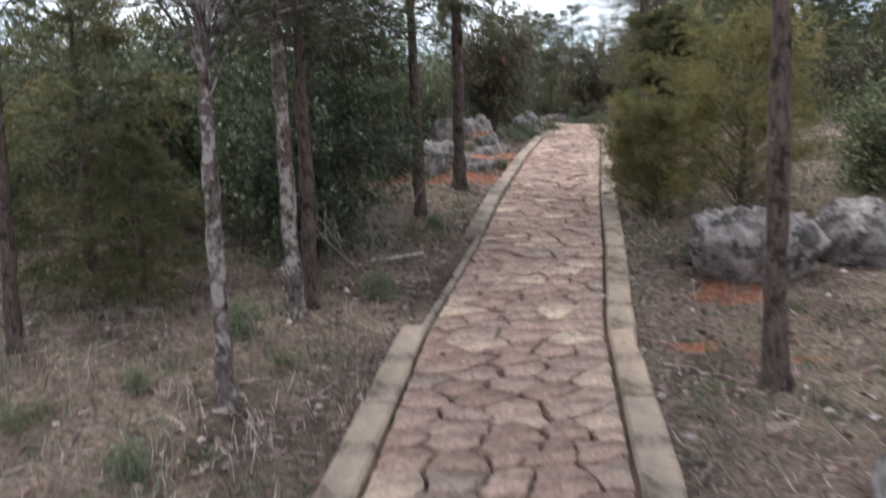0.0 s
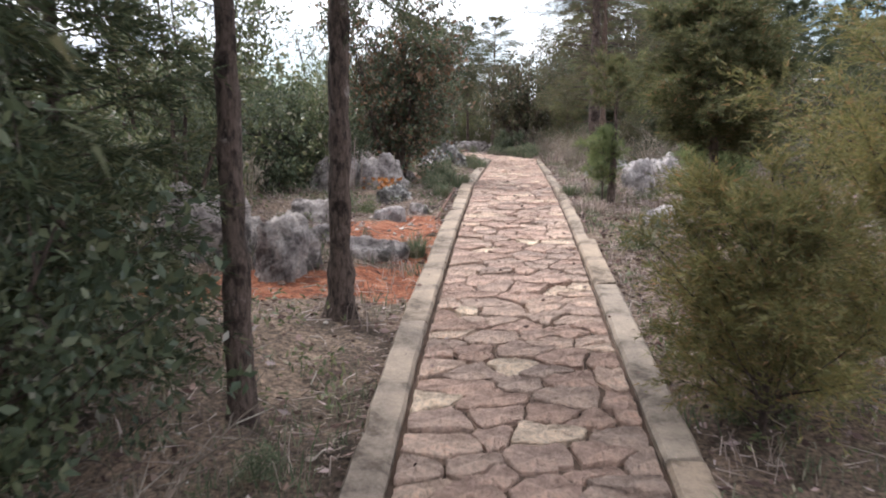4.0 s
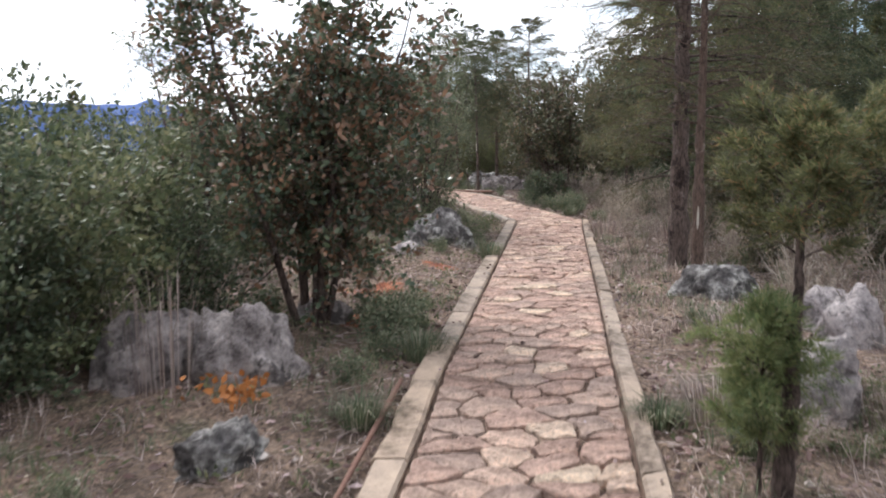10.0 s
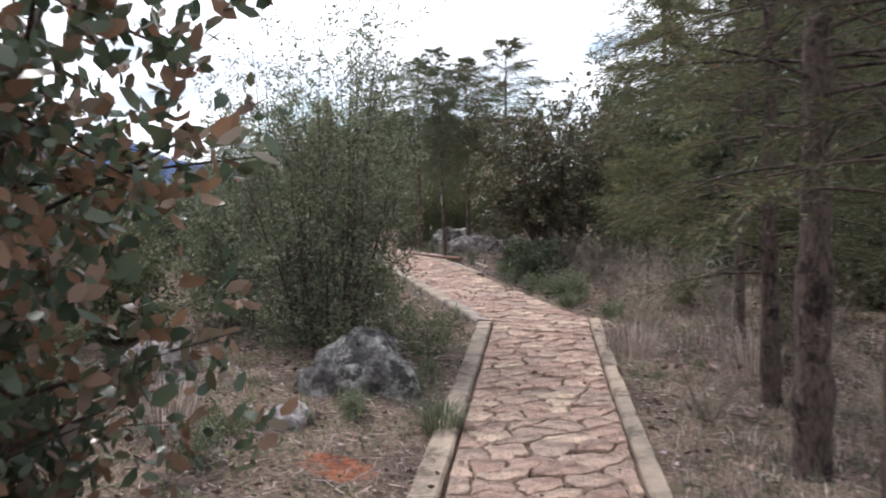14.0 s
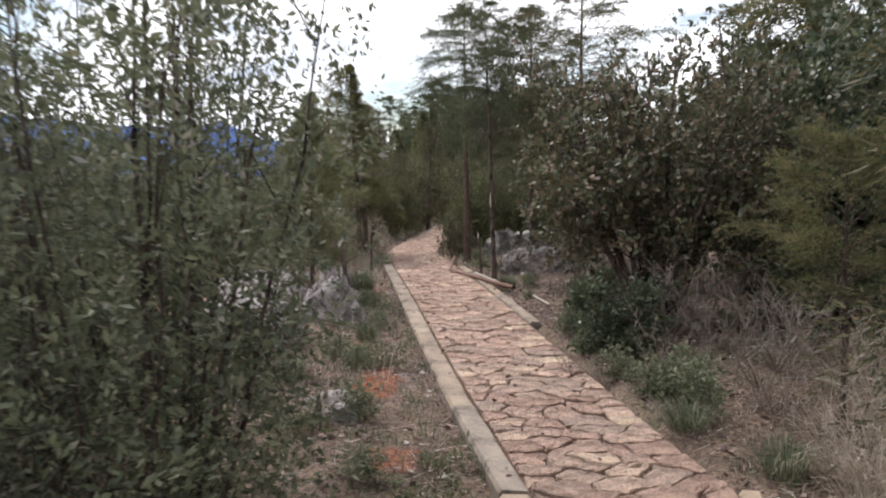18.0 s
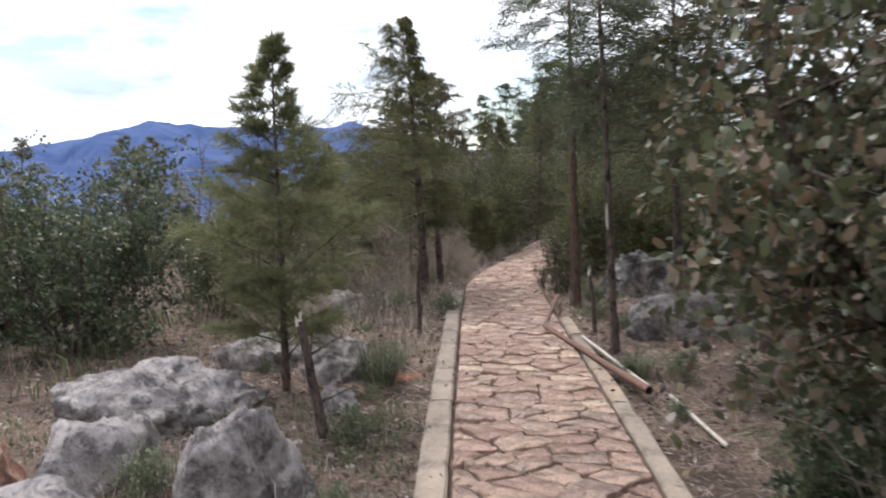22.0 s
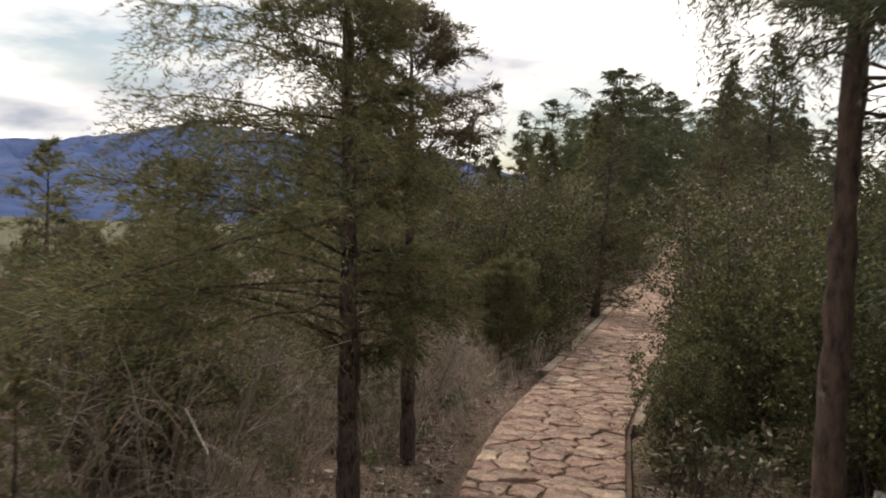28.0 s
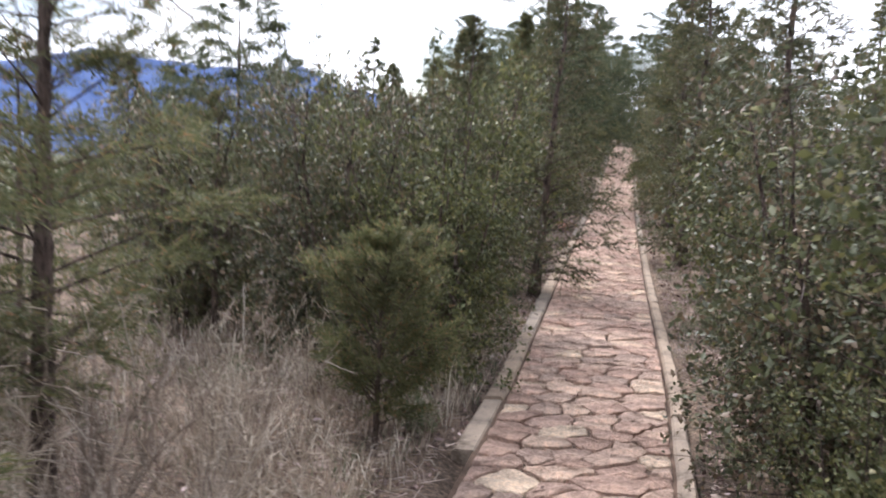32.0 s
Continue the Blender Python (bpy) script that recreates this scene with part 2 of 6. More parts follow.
def plain_material(name, a, bcol, scale=20.0, rough=0.8, metal=0.0, stretch=None):
    m, n, l, b = material(name, rough)
    k = noise_node(n, l, scale, 6.0, 0.7, stretch)
    r = ramp(n, [(0.3, a), (0.7, bcol)])
    l.new(k.outputs["Fac"], r.inputs["Fac"])
    l.new(r.outputs["Color"], b.inputs["Base Color"])
    b.inputs["Metallic"].default_value = metal
    bumped(n, l, b, k.outputs["Fac"], 0.6, 0.01)
    return m


def island_material(name, stops, rough=0.9, translucent=0.0):
    if translucent:
        return leaf_material(name, stops, translucent, rough)
    m, n, l, b = material(name, rough)
    geo = n.new("ShaderNodeNewGeometry")
    r = ramp(n, stops)
    l.new(geo.outputs["Random Per Island"], r.inputs["Fac"])
    l.new(r.outputs["Color"], b.inputs["Base Color"])
    return m


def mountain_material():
    m, n, l, b = material("haze_blue_mountain", 1.0)
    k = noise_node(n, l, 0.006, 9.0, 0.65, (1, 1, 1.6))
    # distance haze is painted into these blues; no air is modelled
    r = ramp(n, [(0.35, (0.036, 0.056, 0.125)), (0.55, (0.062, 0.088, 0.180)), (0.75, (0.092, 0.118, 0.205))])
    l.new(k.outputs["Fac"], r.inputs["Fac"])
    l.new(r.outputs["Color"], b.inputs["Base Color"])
    # the same blue glows weakly, standing in for light scattered by the haze
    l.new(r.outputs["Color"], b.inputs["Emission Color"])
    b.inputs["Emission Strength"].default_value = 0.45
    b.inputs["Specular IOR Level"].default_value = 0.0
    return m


M_STONE = stone_material()
M_KERB = concrete_material()
M_JOINT = plain_material("joint_soil", (0.022, 0.015, 0.011), (0.17, 0.110, 0.080), 5, 0.97)
M_GROUND = ground_material()
M_ROCK = rock_material("grey_limestone", (0.10, 0.082, 0.080), (0.36, 0.315, 0.305), (0.64, 0.570, 0.540), patch=0.42)
M_ROCK_PALE = rock_material("pale_limestone", (0.17, 0.150, 0.153), (0.50, 0.445, 0.440), (0.72, 0.655, 0.635), patch=0.48)
M_ROCK_CRUST = rock_material("white_crusted_rock", (0.055, 0.05, 0.05), (0.20, 0.185, 0.18), (0.72, 0.70, 0.66))
M_ROCK_RED = rock_material("clay_stained_stone", (0.34, 0.17, 0.12), (0.58, 0.34, 0.25), (0.72, 0.52, 0.41), (0.45, 0.25, 0.17))
M_BARK = bark_material("dark_bark", (0.022, 0.016, 0.014), (0.155, 0.112, 0.094), (0.25, 0.205, 0.185), 0.60, 8.0)
M_BARK_PALE = bark_material("lichen_bark", (0.05, 0.038, 0.034), (0.180, 0.140, 0.128), (0.40, 0.345, 0.325), 0.49, 26.0)
M_BARK_RED = bark_material("red_bark", (0.035, 0.024, 0.019), (0.150, 0.100, 0.078), (0.25, 0.20, 0.17), 0.6)
M_TWIG = island_material("dead_twigs", [(0, (0.09, 0.07, 0.056)), (0.6, (0.24, 0.19, 0.155)), (1, (0.42, 0.37, 0.32))])
M_CEDAR = leaf_material("cedar_sprays", [(0, (0.070, 0.090, 0.036)), (0.6, (0.150, 0.169, 0.066)), (0.92, (0.229, 0.216, 0.092)), (1, (0.334, 0.191, 0.092))])
M_DARK = leaf_material("dark_cypress_sprays", [(0, (0.039, 0.059, 0.027)), (0.7, (0.096, 0.122, 0.055)), (1, (0.176, 0.173, 0.082))])
M_SHRUB = leaf_material("grey_shrub_leaves", [(0, (0.095, 0.118, 0.066)), (0.6, (0.180, 0.215, 0.112)), (0.94, (0.27, 0.29, 0.16)), (1, (0.38, 0.37, 0.29))], 0.35, 0.55)
M_FOREST = leaf_material("olive_forest_sprays", [(0, (0.048, 0.060, 0.027)), (0.6, (0.108, 0.120, 0.050)), (0.92, (0.165, 0.152, 0.068)), (1, (0.22, 0.14, 0.075))], 0.35)
M_HEDGE = leaf_material("glossy_hedge_leaves", [(0, (0.052, 0.067, 0.026)), (0.6, (0.107, 0.125, 0.045)), (0.92, (0.185, 0.189, 0.065)), (0.985, (0.258, 0.249, 0.095)), (1, (0.300, 0.290, 0.180))], 0.3, 0.52)
M_WEED = leaf_material("grey_green_weeds", [(0, (0.10, 0.13, 0.065)), (0.6, (0.18, 0.22, 0.115)), (1, (0.32, 0.34, 0.20))], 0.3, 0.6)
M_BROWN = leaf_material("brown_cypress_sprays", [(0, (0.060, 0.062, 0.032)), (0.6, (0.130, 0.122, 0.062)), (0.9, (0.180, 0.145, 0.080)), (1, (0.26, 0.17, 0.10))])
M_YOUNG = leaf_material("young_juniper_sprays", [(0, (0.125, 0.185, 0.070)), (0.6, (0.220, 0.285, 0.105)), (1, (0.34, 0.35, 0.15))], 0.5)
M_YELLOW = leaf_material("yellowing_juniper_sprays", [(0, (0.140, 0.155, 0.056)), (0.6, (0.250, 0.250, 0.086)), (0.88, (0.345, 0.300, 0.110)), (1, (0.390, 0.235, 0.105))])
M_PINE = leaf_material("soft_pine_needles", [(0, (0.105, 0.132, 0.056)), (0.6, (0.185, 0.210, 0.088)), (1, (0.29, 0.285, 0.13))], 0.45)
M_OAK = leaf_material("russet_oak_leaves", [(0, (0.055, 0.086, 0.048)), (0.50, (0.110, 0.142, 0.070)), (0.66, (0.165, 0.120, 0.070)), (0.94, (0.250, 0.148, 0.076)), (1, (0.34, 0.30, 0.22))], 0.30, 0.30)
M_OAK_DULL = leaf_material("olive_oak_leaves", [(0, (0.055, 0.062, 0.034)), (0.55, (0.105, 0.124, 0.055)), (0.84, (0.180, 0.135, 0.072)), (0.98, (0.24, 0.20, 0.13)), (1, (0.34, 0.31, 0.25))], 0.22, 0.46)
M_BUSH = leaf_material("dark_green_leaves", [(0, (0.046, 0.070, 0.036)), (0.6, (0.098, 0.132, 0.064)), (0.93, (0.170, 0.195, 0.096)), (1, (0.36, 0.36, 0.27))], 0.32, 0.40)
M_BUSH_LIGHT = leaf_material("olive_green_leaves", [(0, (0.085, 0.115, 0.050)), (0.6, (0.155, 0.190, 0.082)), (0.93, (0.25, 0.26, 0.12)), (1, (0.42, 0.40, 0.28))], 0.32, 0.45)
M_STRAW = island_material("dry_grass", [(0, (0.15, 0.120, 0.090)), (0.5, (0.33, 0.278, 0.210)), (0.85, (0.53, 0.460, 0.355)), (1, (0.72, 0.65, 0.53))], 0.9, 0.25)
M_PEBBLE = island_material("loose_stones", [(0, (0.12, 0.085, 0.07)), (0.4, (0.30, 0.20, 0.155)), (0.75, (0.42, 0.36, 0.32)), (1, (0.62, 0.57, 0.52))])
M_STALK = island_material("bleached_stalks", [(0, (0.20, 0.155, 0.12)), (0.6, (0.40, 0.33, 0.26)), (1, (0.60, 0.53, 0.45))])
M_GRASS = island_material("green_grass", [(0, (0.080, 0.115, 0.056)), (0.6, (0.165, 0.200, 0.105)), (1, (0.34, 0.325, 0.215))], 0.8, 0.35)
M_LITTER = island_material("leaf_litter", [(0, (0.060, 0.042, 0.034)), (0.5, (0.18, 0.125, 0.095)), (0.8, (0.34, 0.25, 0.20)), (0.93, (0.45, 0.37, 0.31)), (1, (0.60, 0.53, 0.47))], 0.9, 0.1)
M_EMBER = island_material("orange_dead_leaves", [(0, (0.28, 0.11, 0.03)), (1, (0.50, 0.22, 0.06))], 0.8, 0.2)
M_RUST = plain_material("rusty_pipe", (0.10, 0.045, 0.03), (0.22, 0.13, 0.10), 30, 0.75, 0.2)
M_PALE_WOOD = plain_material("bleached_wood", (0.32, 0.27, 0.21), (0.62, 0.57, 0.50), 25, 0.85, 0, (1, 1, 0.3))
M_MOUNTAIN = mountain_material()

# ---- the ground plan: centre of the path (x by y) and its height ----
PATH_Y = [-6, 0, 3, 4.7, 6.6, 8.7, 9.8, 11.7, 14.0, 15.1, 17.5, 20.3, 23.2, 24.85, 26.7, 29.7, 33, 35.75, 37.4, 38.9, 41, 45.3, 53, 61, 80, 120]
PATH_X = [-.9, -.22, .20, .42, .78, 1.15, 1.36, 1.72, 2.16, 2.36, 2.84, 3.39, 3.97, 3.71, 3.47, 3.10, 2.70, 2.40, 2.42, 2.58, 2.85, 3.28, 4.1, 5.0, 7.1, 12]
RISE_Y = [-30, -6, 0, 3, 6, 9, 12, 15, 18, 21, 25, 29, 33, 36, 45, 55, 62, 72, 110, 200]
RISE_Z = [-1.5, -.5, 0, .34, .66, 1.02, 1.32, 1.54, 1.64, 1.73, 1.88, 1.97, 1.97, 1.93, 1.92, 1.95, 2.3, 2.9, 4.6, 5.6]
HALF = 0.48            # half the width of the flagstones
KERB = 0.15           # width of a kerb


def mid_x(y):
    return np.interp(y, PATH_Y, PATH_X)


def path_z(y):
    return np.interp(y, RISE_Y, RISE_Z)


LATTICE = np.random.RandomState(4).rand(256, 256)


def value_noise(x, y):
    x, y = np.asarray(x, float), np.asarray(y, float)
    i, j = np.floor(x).astype(int), np.floor(y).astype(int)
    u, v = x - i, y - j
    u, v = u * u * (3 - 2 * u), v * v * (3 - 2 * v)
    a, b = LATTICE[i % 256, j % 256], LATTICE[(i + 1) % 256, j % 256]
    c, d = LATTICE[i % 256, (j + 1) % 256], LATTICE[(i + 1) % 256, (j + 1) % 256]
    return (a * (1 - u) + b * u) * (1 - v) + (c * (1 - u) + d * u) * v - 0.5


def land(x, y):
    """Height of the bare ground."""
    x, y = np.asarray(x, float), np.asarray(y, float)
    off = x - mid_x(y)
    a = np.abs(off)
    side = np.where(off > 0, np.minimum(0.05 * np.maximum(a - 2, 0), 2.0),
                    np.maximum(-0.03 * np.maximum(a - 2.5, 0) - 0.22 * np.maximum(a - 9, 0), -60))
    rough = 0.10 * value_noise(x * 1.1, y * 1.1) + 0.06 * value_noise(x * 3.1 + 9, y * 3.1) + 0.03 * value_noise(x * 8, y * 8 + 5)
    away = np.clip((a - HALF - KERB) / 0.5, 0, 1)
    bed = np.where(a < HALF + KERB * 0.6, -0.10, np.where(off < 0, -0.055, -0.030) * np.clip(1.6 - (a - HALF - KERB) / 0.5, 0.4, 1))
    return path_z(y) + side + bed + rough * away


def ground_at(x, y):
    return float(land(x, y))


# ---- mesh helpers ----
def build_mesh(name, chunks, mat, smooth=True):
    """One mesh from chunks of (vertices, faces); the faces of a chunk all have as many corners."""
    vs, starts, loops, at, n0 = [], [], [], 0, 0
    for v, f in chunks:
        if len(f) == 0:
            continue
        vs.append(v)
        k = f.shape[1]
        loops.append((f + n0).ravel())
        starts.append(at + np.arange(len(f)) * k)
        at += len(f) * k
        n0 += len(v)
    me = bpy.data.meshes.new(name)
    v = np.concatenate(vs)
    lo, st = np.concatenate(loops), np.concatenate(starts)
    me.vertices.add(len(v))
    me.vertices.foreach_set("co", v.astype(np.float32).ravel())
    me.loops.add(len(lo))
    me.loops.foreach_set("vertex_index", lo.astype(np.int32))
    me.polygons.add(len(st))
    me.polygons.foreach_set("loop_start", st.astype(np.int32))
    me.polygons.foreach_set("use_smooth", np.full(len(st), smooth, dtype=bool))
    me.update(calc_edges=True)
    me.materials.append(mat)
    return me


def part(name, chunks, mat, parent, label="", smooth=True):
    ob = new(name, build_mesh(name, chunks, mat, smooth))
    ob.parent = parent
    return tagged(ob, label) if label else ob


def thing(name, label, category, group="", at=(0, 0, 0), kind=""):
    ob = new(name)
    ob.location = at
    return tagged(ob, label, category, group, kind)


def unit(v):
    return v / np.maximum(np.linalg.norm(v, axis=-1, keepdims=True), 1e-9)


def tube(pts, radii, sides=6):
    """A tapered tube along a line of points, closed at its end."""
    pts, radii = np.asarray(pts, float), np.asarray(radii, float)
    tang = unit(np.gradient(pts, axis=0))
    ref = np.where(np.abs(tang[:, 2:3]) > 0.9, np.array([[1.0, 0, 0]]), np.array([[0, 0, 1.0]]))
    a = unit(np.cross(tang, ref))
    b = np.cross(tang, a)
    ang = np.arange(sides) * 2 * np.pi / sides
    ring = pts[:, None] + radii[:, None, None] * (np.cos(ang)[None, :, None] * a[:, None] + np.sin(ang)[None, :, None] * b[:, None])
    k, i = np.meshgrid(np.arange(len(pts) - 1), np.arange(sides), indexing="ij")
    j = (i + 1) % sides
    f = np.stack([k * sides + i, k * sides + j, (k + 1) * sides + j, (k + 1) * sides + i], -1).reshape(-1, 4)
    return ring.reshape(-1, 3), f


def blades(p, d, length, width, rng, fold=0.0):
    """Slender leaves: a diamond of two triangles from each point p along d."""
    n = len(p)
    d = unit(d)
    side = unit(np.cross(d, unit(rng.normal(size=(n, 3)))))
    up = np.cross(side, d)
    length, width = np.broadcast_to(length, (n,))[:, None], np.broadcast_to(width, (n,))[:, None]
    m = p + d * length * 0.45
    v = np.stack([p, m + side * width * 0.5 + up * width * fold, p + d * length, m - side * width * 0.5 + up * width * fold], 1).reshape(-1, 3)
    q = np.arange(n)[:, None] * 4
    return v, np.concatenate([q + np.array([[0, 1, 2]]), q + np.array([[0, 2, 3]])])


def ovals(p, d, length, width, rng, fold=0.0):
    """Broad leaves with rounded sides, folded a little along the rib."""
    n = len(p)
    d = unit(d)
    side = unit(np.cross(d, unit(rng.normal(size=(n, 3)))))
    up = np.cross(side, d)
    length, width = np.broadcast_to(length, (n,))[:, None], np.broadcast_to(width, (n,))[:, None]
    curl = up * length * (rng.rand(n, 1) - 0.5) * 0.5
    a, b = p + d * length * 0.28 + curl * 0.4, p + d * length * 0.72 + curl * 0.8
    lift = up * width * fold
    v = np.stack([p, a + side * width * 0.46 + lift, b + side * width * 0.40 + lift, p + d * length + curl * 0.6,
                  b - side * width * 0.40 + lift, a - side * width * 0.46 + lift], 1).reshape(-1, 3)
    q = np.arange(n)[:, None] * 6
    return v, np.concatenate([q + np.array([[0, 1, 5]]), q + np.array([[1, 2, 5]]), q + np.array([[2, 4, 5]]), q + np.array([[2, 3, 4]])])


def slivers(p, d, length, width, rng):
    """Needles and grass: one thin triangle from each point."""
    n = len(p)
    d = unit(d)
    side = unit(np.cross(d, unit(rng.normal(size=(n, 3)))))
    length, width = np.broadcast_to(length, (n,))[:, None], np.broadcast_to(width, (n,))[:, None]
    v = np.stack([p - side * width * 0.5, p + side * width * 0.5, p + d * length], 1).reshape(-1, 3)
    return v, np.arange(n * 3).reshape(-1, 3)


def stem_line(rng, start, end, wobble, n=8, sag=0.0):
    t = np.linspace(0, 1, n)[:, None]
    p = np.asarray(start)[None] * (1 - t) + np.asarray(end)[None] * t
    w = rng.normal(size=(n, 3)) * wobble
    w[0] = 0
    w = np.cumsum(w, 0) * 0.5
    p = p + w * (t * (1.4 - t))
    p[:, 2] += -sag * (t[:, 0] ** 2)
    return p


def at_line(p, t):
    k = t * (len(p) - 1)
    i = np.minimum(k.astype(int), len(p) - 2)
    f = (k - i)[:, None]
    return p[i] * (1 - f) + p[i + 1] * f, unit(p[i + 1] - p[i])


# ---- plants ----
class Wood:
    """Main stems, each a part, and the fine branchwork, one part."""

    def __init__(self):
        self.stems, self.fine = [], []


def conifer(seed, height, r0, base, radius, shape, limbs=46, twigs=16, sprays=9, blade=(0.05, 0.0075),
            lift=0.25, sag=0.25, lean=(0, 0), dead_below=0.0, wob=0.012, spread=0.55, dead_twigs=5, droop=0.35, sides=4, thick=1.0, reach=(0, 0), fill=0.5, crook=0.03):
    """Trunk with tiers of limbs; each twig carries a flat feather of blades. shape(f) is the crown's radius by height; reach makes
    the limbs on that side longer, fill spreads the twigs along a limb and crook bends it."""
    rng = np.random.RandomState(seed)
    wood = Wood()
    trunk = stem_line(rng, (0, 0, -0.12), (lean[0], lean[1], height), wob, 16)
    rings = 46 if sides > 3 else 16
    fine_t = np.linspace(0, 1, rings)
    bole = at_line(trunk, fine_t)[0] + rng.normal(size=(rings, 3)) * np.array([1, 1, 0]) * r0 * 0.05
    tr = r0 * (1 - fine_t * 0.93) * (1 + 0.09 * rng.normal(size=rings))
    tr[0] *= 1.5
    tr[1] *= 1.25
    wood.stems.append(tube(bole, np.maximum(tr, 0.004), 10 if sides > 3 else 6))
    pts, dirs = [], []
    for i in range(limbs):
        f = base + (1 - base) * ((i + rng.rand() * 0.9) / limbs)
        s, _ = at_line(trunk, np.array([min((f * height + 0.12) / (height + 0.12), 0.995)]))
        az = i * 2.39996 + rng.normal() * 0.5
        q = (f - base) / max(1 - base, 1e-6)
        ln = radius * shape(q) * (0.6 + 0.7 * rng.rand()) * max(1 + reach[0] * math.cos(az) + reach[1] * math.sin(az), 0.3)
        if ln < 0.03:
            continue
        el = lift + 0.9 * max(q - 0.55, 0) + rng.normal() * 0.18
        e = s[0] + ln * np.array([math.cos(az) * math.cos(el), math.sin(az) * math.cos(el), math.sin(el)])
        limb = stem_line(rng, s[0], e, crook * ln, 7, sag * ln * (1 - q * 0.7))
        lr = max(0.13 * r0 * (1 - f) + 0.003, 0.003) * thick
        wood.fine.append(tube(limb if sides > 3 else limb[::2], np.linspace(lr, 0.002, 7)[::1 if sides > 3 else 2], sides))
        if q < dead_below:
            for _ in range(dead_twigs):
                a, dr = at_line(limb, np.array([0.25 + 0.7 * rng.rand()]))
                g = a[0] + unit(dr[0] + rng.normal(size=3) * 0.7) * ln * 0.4
                wood.fine.append(tube(stem_line(rng, a[0], g, 0.03, 4), np.linspace(0.003, 0.001, 4), 3))
            if rng.rand() < 0.6:
                continue
        k = max(int(twigs * (0.5 + ln / radius)), 3)
        tt = 0.12 + 0.88 * rng.rand(k) ** fill
        a, dr = at_line(limb, tt)
        flank = unit(np.cross(dr, np.array([0, 0, 1.0])) + 1e-6) * np.where(np.arange(k) % 2, 1.0, -1.0)[:, None]
        td = unit(dr * 0.8 + flank * (0.35 + 0.5 * rng.rand(k, 1)) + rng.normal(size=(k, 3)) * spread * 0.6 + np.array([0, 0, 0.10]))
        tl = ln * (0.16 + 0.24 * rng.rand(k)) * (1.25 - tt * 0.5) + 0.04
        m = sprays
        u = np.tile(np.linspace(0.03, 1.0, m), (k, 1)) + rng.rand(k, m) * 0.06
        fall = np.zeros((k, m, 3))
        fall[..., 2] = -droop * (u ** 2) * tl[:, None]
        pts.append((a[:, None] + td[:, None] * (u * tl[:, None])[..., None] + fall).reshape(-1, 3))
        face = unit(np.array([0, 0, 0.8]) + rng.normal(size=(k, 3)) * (0.45 if lift < 0.5 else 0.9))
        across = unit(np.cross(td, face))
        swing = np.where(np.arange(m) % 2, 1.0, -1.0)[None, :] * (0.95 - 0.6 * u) * (0.7 + 0.6 * rng.rand(k, m))
        dirs.append((td[:, None] + across[:, None] * swing[..., None] + fall * 2).reshape(-1, 3))
    p, d = np.concatenate(pts), np.concatenate(dirs)
    n = len(p)
    p = p + rng.normal(size=(n, 3)) * 0.005
    d = unit(d) + rng.normal(size=(n, 3)) * 0.22 + np.array([0, 0, -0.08])
    ln = blade[0] * (0.6 + 0.8 * rng.rand(n))
    wd = blade[1] * (0.7 + 0.6 * rng.rand(n))
    return wood, slivers(p, d, ln, wd, rng)


